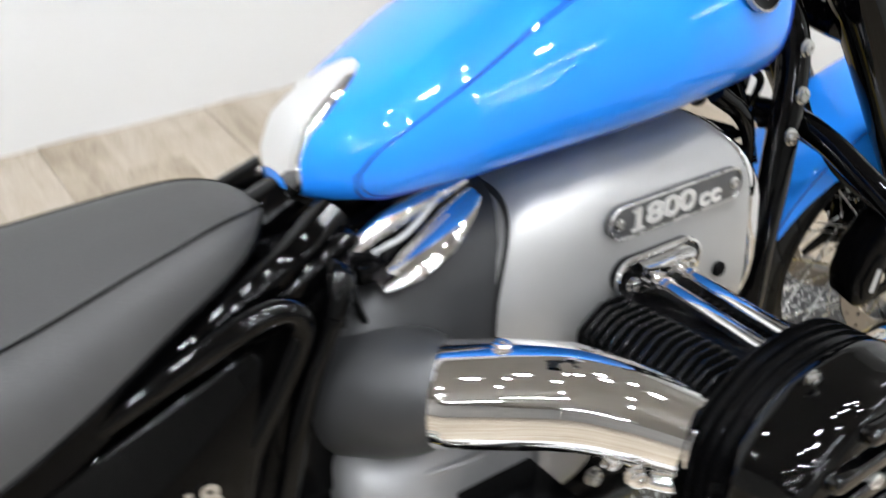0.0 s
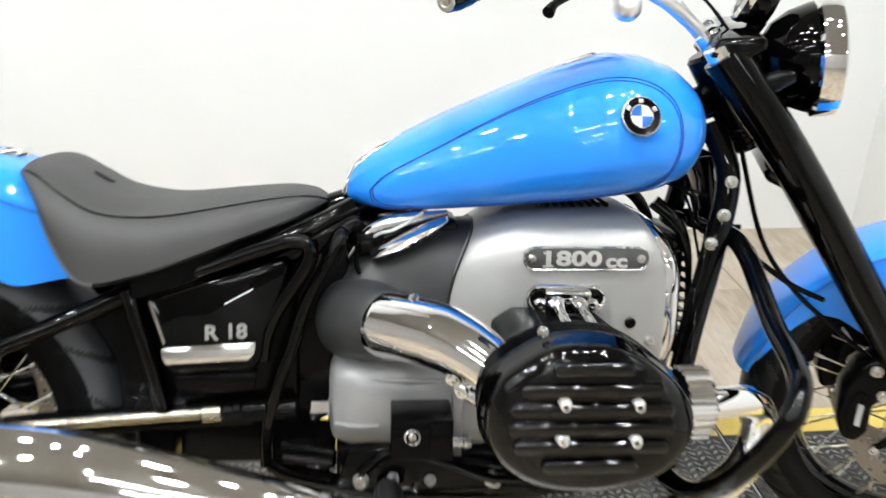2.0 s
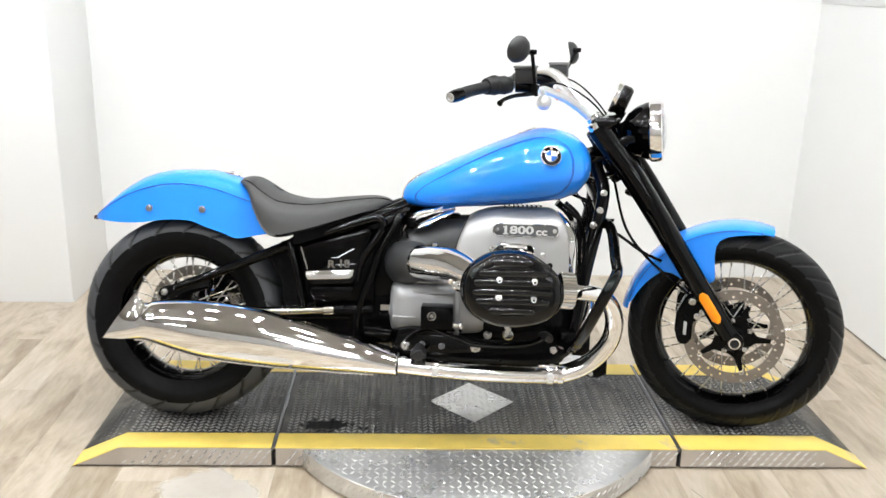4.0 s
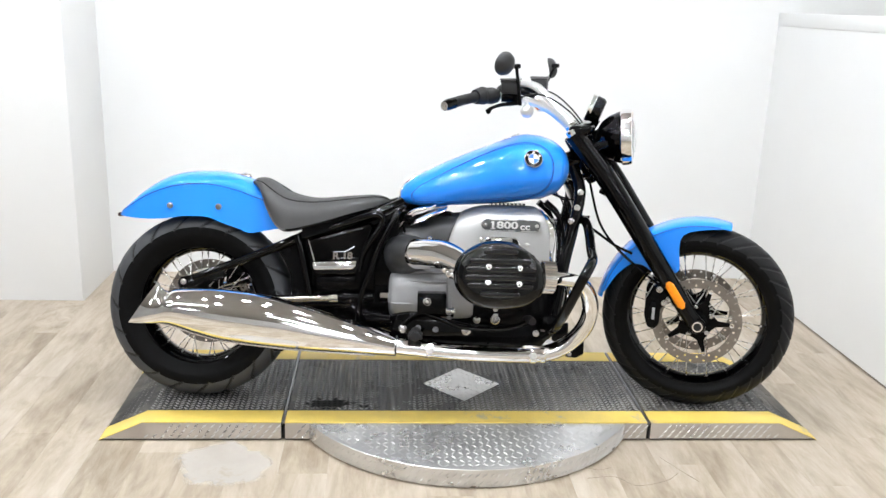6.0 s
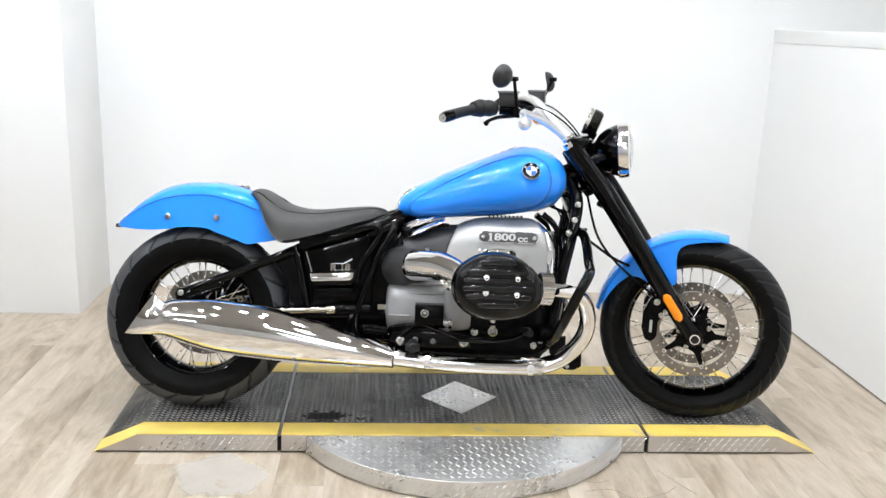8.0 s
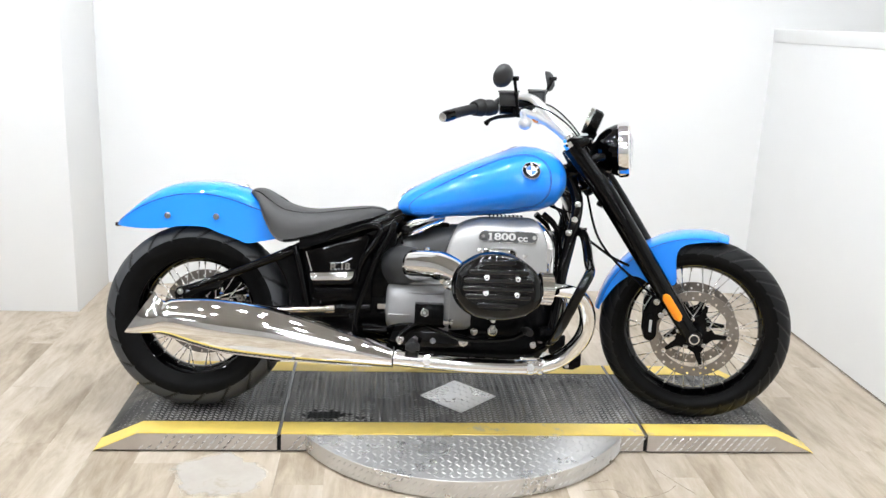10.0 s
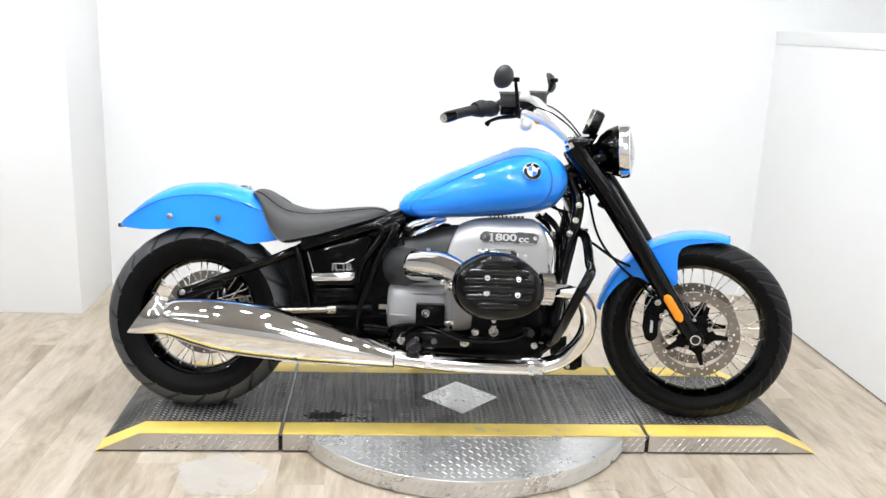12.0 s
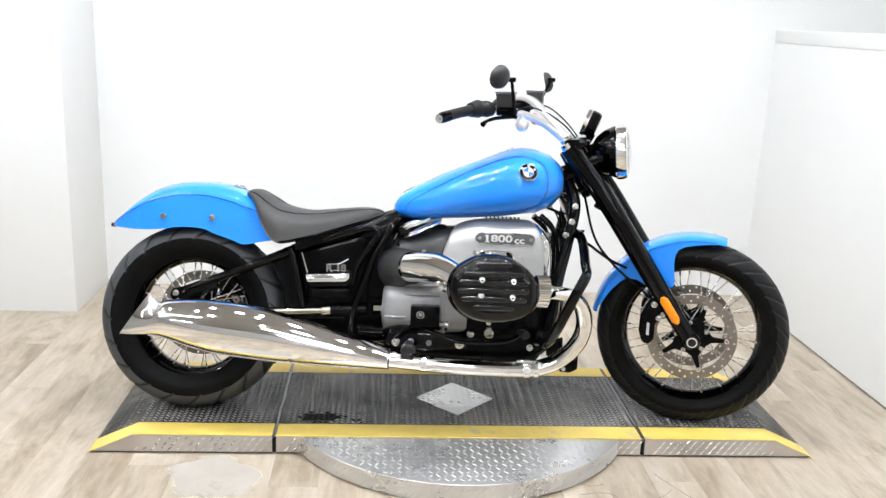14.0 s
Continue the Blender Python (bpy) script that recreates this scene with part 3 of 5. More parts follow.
for sg in (1, -1):
    part("pinstripe", tube(tank_line(sg, 0), 0.0010, 6, 1), STRIPE, tank, "dark blue pinstripe")
    part("pinstripe", tube([V(x, sg * (tank_y(x, z) - 0.0008), z) for x, z in ((0.95 + (p.x - 0.95) * 0.984, 0.795 + (p.z - 0.795) * 0.955) for p in loop)], 0.0007, 6, 1), STRIPE, tank, "thin dark blue inner line")
cap = []
for i in range(12):
    ring = []
    for k in range(49):
        a = -2.75 + 5.5 * k / 48
        front = 0.677 + 0.086 * math.exp(-(a / 0.52) ** 2) + 0.003 * math.cos(a / 2)
        x = 0.669 + (front - 0.669) * i / 11
        ring.append(tank_point(x, a, 0.001 + 0.0065 * math.sin(math.pi * (0.10 + 0.90 * i / 11)) ** 0.8 if i < 11 else 0.0004))
    cap.append(ring)
part("rear_cap", loft(cap, closed=False), CHROME, tank, "chrome cap at the rear end of the tank", sharp=60)
part("filler_cap", lathe([(0.034, -0.004), (0.034, 0.001), (0.031, 0.003), (0.012, 0.004)], 28, axis((1.055, 0, 0.929), (-0.35, 0, 1))), CHROME, tank, "chrome filler cap")


def surface(x, z):
    p = V(x, tank_y(x, z), z)
    dx = V(x + 0.01, tank_y(x + 0.01, z), z) - p
    dz = V(x, tank_y(x, z + 0.01), z + 0.01) - p
    n = dx.cross(dz).normalized()
    return p, n if n.y < 0 else -n


def roundel(sign):
    p, n = surface(1.116, 0.846)
    if sign < 0:
        p, n = V(p.x, -p.y, p.z), V(n.x, -n.y, n.z)
    xa = (V(1, 0, 0) - n * n.x).normalized()
    m = Matrix.Translation(p + n * 0.001) @ Matrix((xa, n.cross(xa), n)).transposed().to_4x4() @ Matrix.Diagonal((0.82, 0.82, 0.82, 1))
    ring = part("roundel", lathe([(0.0365, -0.003), (0.0365, 0.0035), (0.0350, 0.0050), (0.0335, 0.0042), (0.0225, 0.0042), (0.0215, 0.0055), (0.0205, 0.0042), (0.004, 0.0042)], 40, m), SATIN, tank, "round black badge with a bright edge")
    part("badge_edge", lathe([(0.0372, -0.002), (0.0372, 0.0040), (0.0352, 0.0052), (0.0345, 0.0044), (0.0345, -0.002)], 40, m, True), STEEL, ring, "bright metal ring")
    part("badge_edge", lathe([(0.0225, 0.0036), (0.0222, 0.0056), (0.0208, 0.0056), (0.0205, 0.0036)], 36, m, True), STEEL, ring, "bright metal ring")
    for q in range(4):
        bm = bmesh.new()
        c = bm.verts.new(m @ V(0, 0, 0.0050))
        arc = [bm.verts.new(m @ V(0.0205 * math.cos(q * math.pi / 2 + math.pi / 2 * i / 8), 0.0205 * math.sin(q * math.pi / 2 + math.pi / 2 * i / 8), 0.0050)) for i in range(9)]
        for a, b in zip(arc, arc[1:]):
            bm.faces.new((c, a, b))
        part("badge_quarter", bm, WHITEP if q in (0, 2) else ENAMEL, ring, "white enamel quarter" if q in (0, 2) else "blue enamel quarter")
    for a in (150, 90, 30):
        part("badge_mark", moved(box(-0.0045, 0.0045, -0.0040, 0.0040, 0.004, 0.0056, 0.0008, 1), m @ pose(0, 0, 0, 0, 0, a - 90) @ pose(0, 0.0285, 0)), MARK, ring, "plain raised pale mark")


roundel(1)
roundel(-1)

# seat
SEAT = [((0.170, 0.748), (0.204, 0.722), 0.095), ((0.188, 0.760), (0.220, 0.700), 0.130), ((0.216, 0.761), (0.240, 0.655), 0.155), ((0.252, 0.743), (0.272, 0.602), 0.170), ((0.298, 0.716), (0.305, 0.586), 0.175), ((0.348, 0.702), (0.368, 0.598), 0.168),
        ((0.407, 0.698), (0.44, 0.619), 0.150), ((0.505, 0.708), (0.520, 0.645), 0.116), ((0.584, 0.714), (0.590, 0.668), 0.086), ((0.625, 0.708), (0.620, 0.679), 0.060), ((0.645, 0.696), (0.641, 0.687), 0.028)]


def seat_curve(n=6):
    tops, bots = spline([(t[0], 0, t[1]) for t, _, _ in SEAT], n), spline([(b[0], 0, b[1]) for _, b, _ in SEAT], n)
    wid = spline([(w, 0, 0) for _, _, w in SEAT], n)
    return [(t, b, max(w.x, 0.01)) for t, b, w in zip(tops, bots, wid)]


def seat_point(t, b, w, a):
    """a: 0 on top, 1 at the near lower edge."""
    s, c = math.sin(a * math.pi / 2), math.cos(a * math.pi / 2)
    s, c = math.copysign(abs(s) ** 0.72, s), abs(c) ** 0.62
    p = b.lerp(t, c)
    return V(p.x, -w * s, p.z)


rows_seat = seat_curve()
rings = []
for t, b, w in rows_seat:
    ring = [seat_point(t, b, w, -1 + 2 * k / 32) for k in range(33)]
    ring += [V(b.x, w * 0.8, b.z - 0.006), V(b.x, -w * 0.8, b.z - 0.006)]
    rings.append(ring)
seat = part("seat", loft(rings), LEATHER, bike, "black vinyl solo seat with a stitched seam", sharp=60)
for sg in (1, -1):
    line = [seat_point(t, b, w, 0.50) for t, b, w in rows_seat[6:]]
    part("seam", tube([V(p.x, sg * p.y, p.z + 0.0006) for p in line], 0.0018, 6, 1), SATIN, seat, "stitched seam")
    part("piping", tube([V(b.x, -sg * w * 0.985, b.z + 0.002) for t, b, w in rows_seat[2:25]], 0.0035, 8, 1), PIPING, seat, "grey edge piping")
    part("lower_edge", tube([V(b.x, -sg * w * 0.985, b.z + 0.002) for t, b, w in rows_seat[24:]], 0.0035, 8, 1), SATIN, seat)

pan = [(t, b, w) for t, b, w in rows_seat if 0.350 < b.x < 0.60]
part("seat_pan", loft([[V(b.x, s * w * 0.93, b.z + dz) for s, dz in ((-1, 0.012), (1, 0.012), (1, -0.034), (-1, -0.034))] for t, b, w in pan]), SATIN, seat, "black seat base")

part("seat_mark", lathe([(0.0150, -0.001), (0.0150, 0.0010), (0.0135, 0.0016), (0.004, 0.0012)], 28, axis((0.281, 0.0, 0.7265), (0.52, 0, 0.85)) @ Matrix.Diagonal((0.75, 1.25, 1, 1))), SATIN, seat, "dark oval mark pressed into the seat")

# rear mudguard
FEND = [(-0.283, 0.625, 0.617, 0.040), (-0.270, 0.639, 0.616, 0.062), (-0.245, 0.662, 0.613, 0.082), (-0.190, 0.712, 0.609, 0.100), (-0.120, 0.755, 0.611, 0.113), (-0.046, 0.775, 0.622, 0.118), (0.032, 0.779, 0.621, 0.121), (0.080, 0.778, 0.604, 0.123), (0.136, 0.766, 0.586, 0.124), (0.176, 0.752, 0.572, 0.125), (0.23, 0.722, 0.581, 0.124), (0.288, 0.680, 0.592, 0.120)]
CREASE = 0.74
fl = [spline([(r[0], 0, r[k]) for r in FEND], 5) for k in (1, 2, 3)]


def fend_section(i, shrink=0.0):
    x, t, b, w = fl[0][i].x, fl[0][i].z - shrink, fl[1][i].z, fl[2][i].z - shrink
    out = []
    for k in range(-20, 21):
        u = k / 20
        s = abs(u)
        if s > CREASE:
            f = (s - CREASE) / (1 - CREASE)
            y, z = w * (0.93 + 0.022 * f), (t - (t - b) * 0.34) * (1 - f) + b * f
        else:
            f = s / CREASE
            y = w * 0.93 * math.sin(f * math.pi / 2) ** 0.9
            z = t - (t - b) * 0.34 * (1 - math.cos(f * math.pi / 2) ** 0.9)
        out.append(V(x, math.copysign(y, u) if u else 0.0, z))
    return out


rings = []
for i in range(len(fl[0])):
    a, b = fend_section(i), fend_section(i, 0.004)
    rings.append(a + b[::-1])
rear_guard = part("rear_mudguard", loft(rings), BLUE, bike, "glossy bright blue rear mudguard with a crease line", sharp=50)
for sg in (0, -1):
    line = [fend_section(i)[6 if sg == 0 else 34] for i in range(6, len(fl[0]) - 4)]
    part("pinstripe", tube([p + V(0, -0.0006 if sg == 0 else 0.0006, 0.0004) for p in line], 0.0012, 6, 1), STRIPE, rear_guard, "dark blue pinstripe")
for bx, bz in ((-0.093, 0.656), (0.071, 0.657)):
    wy = grown([(r[0], r[3]) for r in FEND], bx)
    for sg in (-1, 1):
        part("bolt", bolt((bx, sg * (wy * 0.965), bz), (0, sg, 0), 0.0085, 0.008), DARKBOLT, rear_guard)
part("tail_light", box(-0.294, -0.279, -0.035, 0.035, 0.612, 0.626, 0.004), REDLENS, rear_guard, "small dark smoked red tail light")
part("bracket", merge(box(0.12, 0.16, -0.030, 0.030, 0.758, 0.772, 0.004), bolt((0.138, -0.015, 0.772), (0, 0, 1), 0.006, 0.004)), CHROME, rear_guard, "chrome bracket")
part("bolt", bolt((-0.126, 0.0, 0.751), (-0.3, 0, 1), 0.006, 0.004), DARKBOLT, rear_guard)


# wheels
def tyre_mesh(R, w, bead, m, count, seg=616, across=34, depth=0.0045, crown_n=0.75, shoulder=0.045, groove=0.0078, slant=0.24, gum=TREADGUM):
    """A tyre whose slanting tread cuts are pressed into the rubber."""
    h = R - bead
    prof = [(bead - 0.004, -w / 2 * 0.72, None), (bead + 0.012, -w / 2 * 0.80, None), (bead + shoulder * 0.67, -w / 2 * 0.97, None)]
    for k in range(across + 1):
        b = -math.pi / 2 + math.pi * k / across
        s, c = math.sin(b), math.cos(b)
        prof.append((bead + shoulder + (h - shoulder) * abs(c) ** crown_n, w / 2 * math.copysign(abs(s) ** crown_n, s), b))
    prof += [(r, -y, None) for r, y, _ in prof[2::-1]]
    n = len(prof)
    verts, faces, cut = [], [], []
    for i in range(seg):
        a = 2 * math.pi * i / seg
        for r, y, b in prof:
            d = 0.0
            if b is not None and 0.08 < abs(b) < 1.42:
                u = (abs(b) - 0.08) / 1.34
                ph = (a - slant * u ** 1.5) * count / (2 * math.pi) + (0.5 if b > 0 else 0.0)
                ph = abs(ph - round(ph)) * 2 * math.pi * R / count
                half = groove * math.sqrt(min(1.0, u / 0.15) * min(1.0, (1 - u) / 0.10)) + 0.001
                d = depth if ph < half else 0.0
            cut.append(d > 0)
            k = 1 - d / R
            verts.append(m @ V(r * k * math.cos(a), y * (1 - d * 6 if b is not None else 1), r * k * math.sin(a)))
    for i in range(seg):
        for k in range(n - 1):
            faces.append((i * n + k, i * n + k + 1, (i + 1) % seg * n + k + 1, (i + 1) % seg * n + k))
    me = bpy.data.meshes.new("tyre")
    me.from_pydata(verts, [], faces)
    me.materials.append(RUBBER)
    # Near-black for the cut faces paints in the shade inside the grooves.
    me.materials.append(GAPDARK)
    me.materials.append(gum)
    me.polygons.foreach_set("use_smooth", [True] * len(faces))
    crown = [b is not None and abs(b) < 1.40 for _, _, b in prof]
    me.polygons.foreach_set("material_index", [1 if sum(cut[v] for v in f) > 2 else 2 if all(crown[v % n] for v in f) else 0 for f in faces])
    return me


def wheel(name, label, R, w, bead, rim_w, m, n_spokes, discs, disc_r, cuts=19, **tread):
    """m poses a wheel that turns about y."""
    rp = [(bead + 0.010, -rim_w / 2), (bead + 0.012, -rim_w / 2 + 0.006), (bead - 0.004, -rim_w / 2 + 0.012), (bead - 0.010, -rim_w / 2 + 0.03), (bead - 0.014, 0), (bead - 0.010, rim_w / 2 - 0.03), (bead - 0.004, rim_w / 2 - 0.012), (bead + 0.012, rim_w / 2 - 0.006), (bead + 0.010, rim_w / 2),
          (bead - 0.006, rim_w / 2 - 0.004), (bead - 0.020, rim_w / 2 - 0.028), (bead - 0.024, 0), (bead - 0.020, -rim_w / 2 + 0.028), (bead - 0.006, -rim_w / 2 + 0.004)]
    my = m @ Matrix.Rotation(radians(-90), 4, "X")
    rim = part(name, lathe(rp, 80, my, True), GLOSS, bike, label)
    tyre = new("tyre", tyre_mesh(R, w, bead, m, cuts, **tread))
    tyre.parent = rim
    tagged(tyre, "black road tyre with slanting tread cuts")
    part("hub", lathe([(0.02, -0.085), (0.034, -0.08), (0.050, -0.066), (0.052, -0.055), (0.030, -0.046), (0.030, 0.046), (0.052, 0.055), (0.050, 0.066), (0.034, 0.08), (0.02, 0.085)], 32, my), SATIN, rim)
    for i in range(n_spokes):
        sg = -1 if i % 2 else 1
        a = 2 * math.pi * (i + 0.5) / n_spokes
        kick = 0.62 * (1 if (i // 2) % 2 else -1)
        p0, p1 = V(0.047 * math.cos(a + kick), sg * 0.060, 0.047 * math.sin(a + kick)), V((bead - 0.018) * math.cos(a), sg * rim_w * 0.16, (bead - 0.018) * math.sin(a))
        part("spoke", merge(rod(m @ p0, m @ p1, 0.0017, 6), rod(m @ p0.lerp(p1, 0.91), m @ p1, 0.0032, 6)), STEEL, rim)
    for sg in discs:
        y = sg * 0.075
        inner, outer = disc_r - 0.032, disc_r
        # a ring with two rows of drilled holes
        disc = part("brake_disc", drilled_ring(inner, outer, y, 0.005, m, 40), DISC, rim, "drilled steel brake disc")
        # a broad five-armed plate, its arms ending at the bobbins
        arm = [(0.050, -0.027), (0.066, -0.013), (inner - 0.014, -0.007), (inner - 0.006, -0.006), (inner - 0.006, 0.005), (inner - 0.014, 0.006), (0.070, 0.009), (0.056, 0.023)]
        star = []
        for i in range(5):
            a = 2 * math.pi * (i + 0.97) / 5
            star += [(x * math.cos(a) - z * math.sin(a), x * math.sin(a) + z * math.cos(a)) for x, z in arm]
        part("disc_carrier", moved(prism(star, y - 0.004, y + 0.0035, 0.001, 1), m), SATIN, disc, "black disc carrier")
        for i in range(5):
            a = 2 * math.pi * (i + 0.97) / 5
            c = m @ V((inner - 0.002) * math.cos(a), y + sg * 0.003, (inner - 0.002) * math.sin(a))
            part("bobbin", lathe([(0.0085, 0), (0.0085, 0.004), (0.0075, 0.0055), (0.0045, 0.005), (0.004, 0.0)], 16, axis(c, m.to_3x3() @ V(0, sg, 0)), True), CHROME, disc, "bright steel bobbin ring")
            c2 = m @ V(0.052 * math.cos(a + 0.5), y + sg * 0.003, 0.052 * math.sin(a + 0.5))
            part("bolt", bolt(c2, m.to_3x3() @ V(0, sg, 0), 0.0065, 0.006), STEEL, disc)
    return rim


def drilled_ring(r0, r1, y, t, m, count):
    """A flat ring with a zigzag row of round holes right through it."""
    bm = bmesh.new()
    da = 2 * math.pi / count
    rm = (r0 + r1) / 2
    P = lambda r, a, yy: bm.verts.new(m @ V(r * math.cos(a), yy, r * math.sin(a)))
    for i in range(count):
        a0, a1, am = i * da, (i + 1) * da, (i + 0.5) * da
        rh = rm + (0.0085 if i % 2 else -0.0065)
        edge = [(r0, a0), (r0, am), (r0, a1), (rm, a1), (r1, a1), (r1, am), (r1, a0), (rm, a0)]
        hole = []
        for r, a in edge:
            d = V((a - am) * rm, r - rm, 0).normalized() * 0.0042
            hole.append((rh + d.y, am + d.x / rm))
        rows = [[P(r, a, yy) for r, a in ring] for yy, ring in ((y - t / 2, edge), (y - t / 2, hole), (y + t / 2, hole), (y + t / 2, edge))]
        for u, v in zip(rows, rows[1:]):
            for k in range(8):
                bm.faces.new((u[k], u[(k + 1) % 8], v[(k + 1) % 8], v[k]))
        for k in (0, 1, 4, 5):
            bm.faces.new((rows[3][k], rows[3][(k + 1) % 8], rows[0][(k + 1) % 8], rows[0][k]))
    bmesh.ops.remove_doubles(bm, verts=bm.verts, dist=1e-5)
    return bm


wheel("rear_wheel", "rear wheel with a wide black tyre and wire spokes", 0.316, 0.18, 0.206, 0.127, pose(0, 0, 0.316), 40, (1,), 0.150)
FRONT_M = S @ pose(1.731, 0, 0.325)
front_wheel = wheel("front_wheel", "front wheel with black rim, wire spokes and twin discs", 0.325, 0.122, 0.2413, 0.092, FRONT_M, 40, (-1, 1), 0.150, 32, seg=1056, depth=0.0055, crown_n=0.90, shoulder=0.026, groove=0.0045, slant=0.22, gum=FRONTGUM)

# front mudguard
R_IN = [(74, 0.343), (76, 0.336), (90, 0.322), (98, 0.316), (102, 0.308), (104.5, 0.292), (106.5, 0.266), (108, 0.236), (109.5, 0.208), (111.5, 0.192), (114, 0.188), (125, 0.186), (129, 0.194), (132, 0.210), (134, 0.238), (136, 0.272), (140, 0.300), (150, 0.314), (164, 0.328), (170, 0.344)]


def front_guard():
    rings = []
    for i in range(121):
        d = 74 + 96 * i / 120
        a, ri = radians(d), grown(R_IN, d)
        half = 0.078 if 80 < d < 160 else 0.078 - 0.020 * (abs(d - 122) - 38 if abs(d - 122) > 38 else 0) / 10
        out, inn = [], []
        for k in range(-12, 13):
            u = k / 12
            s = abs(u)
            if s > 0.62:
                f = (s - 0.62) / 0.38
                y, r = half * (0.96 + 0.04 * f), 0.333 * (1 - f) + min(ri, 0.333) * f
            else:
                f = s / 0.62
                y, r = half * 0.96 * math.sin(f * math.pi / 2) ** 0.85, 0.350 - 0.017 * (1 - math.cos(f * math.pi / 2))
            y = math.copysign(y, u) if u else 0.0
            out.append(S @ V(1.731 + r * math.cos(a), y, 0.325 + r * math.sin(a)))
            inn.append(S @ V(1.731 + (r - 0.003) * math.cos(a), y * 0.965, 0.325 + (r - 0.003) * math.sin(a)))
        rings.append(out + inn[::-1])
    return loft(rings)


fguard = part("front_mudguard", front_guard(), BLUE, bike, "glossy bright blue front mudguard", sharp=45)
for sg in (-1, 1):
    part("pinstripe", tube([S @ V(1.731 + 0.3335 * math.cos(radians(d)), sg * 0.0758, 0.325 + 0.3335 * math.sin(radians(d))) for d in range(80, 165, 4)], 0.0011, 6, 1), STRIPE, fguard, "dark blue pinstripe")

# fork
FORK = [V(1.289, 0, 0.957), V(1.41, 0, 0.800), V(1.548, 0, 0.592), V(1.646, 0, 0.443), V(1.716, 0, 0.337)]
for sg in (-1, 1):
    y = V(0, sg * 0.115, 0)
    leg = part("fork_leg", moved(tube([p + y for p in FORK], [0.0345, 0.0345, 0.033, 0.030, 0.027], 24, 4), S), GLOSS, bike, "gloss black fork leg")
    part("fork_cap", moved(rod(FORK[0] + y - V(0.012, 0, -0.018), FORK[0] + y + V(0.004, 0, -0.006), 0.026, 20, 0.004), S), CHROME, leg, "chrome fork cap")
    part("axle_clamp", moved(merge(lathe([(0.024, -0.024), (0.028, -0.018), (0.028, 0.018), (0.024, 0.024)], 24, axis((1.731, sg * 0.115, 0.325), (0, 1, 0))), tube([V(1.70, sg * 0.115, 0.36), V(1.728, sg * 0.115, 0.330), V(1.742, sg * 0.112, 0.300)], [0.027, 0.024, 0.014], 16, 4)), S), GLOSS, leg)
    part("axle_nut", moved(lathe([(0.019, 0), (0.019, 0.004), (0.0175, 0.007), (0.0135, 0.007), (0.0125, 0.001)], 24, axis((1.731, sg * 0.138, 0.325), (0, sg, 0)), True), S), CHROME, leg, "bright axle ring")
    part("axle_end", moved(lathe([(0.0135, 0), (0.0135, 0.002), (0.003, 0.002)], 20, axis((1.731, sg * 0.138, 0.325), (0, sg, 0))), S), GAPDARK, leg)
    d = (FORK[3] - FORK[2]).normalized()
    c = V(1.652, sg * 0.146, 0.431)
    rings = []
    for i in range(9):
        t = -0.052 + 0.104 * i / 8
        wd = 0.0145 * (1 - max(0, abs(t) - 0.042) / 0.012 * 0.7)
        n = V(-d.z, 0, d.x)
        rings.append([c + d * t + n * wd * math.cos(b) + V(0, sg * 0.006 * max(0.0, math.sin(b)) - sg * 0.004 * (math.sin(b) < -0.01), 0) for b in (2 * math.pi * k / 16 for k in range(16))])
    part("reflector", moved(loft(rings), S), AMBER, leg, "amber side reflector")
    outline = [(1.640, 0.452), (1.603, 0.462), (1.578, 0.446), (1.556, 0.400), (1.553, 0.345), (1.566, 0.304), (1.590, 0.298), (1.606, 0.318), (1.606, 0.372), (1.632, 0.392), (1.655, 0.400)]
    cal = part("caliper", moved(prism(outline, *sorted((sg * 0.060, sg * 0.122)), 0.008, 3), S), SATIN, leg, "black brake caliper")
    part("caliper_panel", moved(prism([(1.562, 0.352), (1.573, 0.318), (1.590, 0.314), (1.598, 0.326), (1.594, 0.395), (1.580, 0.402), (1.570, 0.390)], *sorted((sg * 0.118, sg * 0.127)), 0.003, 2), S), SATIN, cal)
    part("marking", moved(prism([(1.579, 0.336), (1.588, 0.334), (1.589, 0.376), (1.580, 0.378)], *sorted((sg * 0.127, sg * 0.1278))), S), LABELDARK, cal, "plain light marking bar")
    for bx, bz in ((1.600, 0.440), (1.632, 0.408), (1.618, 0.394)):
        part("bolt", moved(bolt((bx, sg * 0.121, bz), (0, sg, 0), 0.0085, 0.006), S), STEEL, cal)
part("upper_yoke", moved(prism([(1.262, 0.955), (1.275, 0.985), (1.345, 0.990), (1.352, 0.972), (1.31, 0.945)], -0.140, 0.140, 0.010, 3), S), GLOSS, bike, "gloss black upper fork yoke")
part("lower_yoke", moved(prism([(1.375, 0.760), (1.392, 0.790), (1.455, 0.770), (1.43, 0.735)], -0.112, 0.112, 0.008, 2), S), GLOSS, bike, "gloss black lower fork yoke")
part("steering_head", merge(rod((1.365, 0, 0.790), (1.272, 0, 0.945), 0.036, 24, 0.006), rod((1.352, 0, 0.812), (1.342, 0, 0.828), 0.042, 24, 0.004)), GLOSS, bike)
part("headstock_bracket", moved(prism([(1.335, 0.955), (1.35, 0.905), (1.39, 0.855), (1.405, 0.870), (1.375, 0.93), (1.37, 0.975)], -0.03, 0.03, 0.006, 2), S), SATIN, bike, "black headlight bracket")

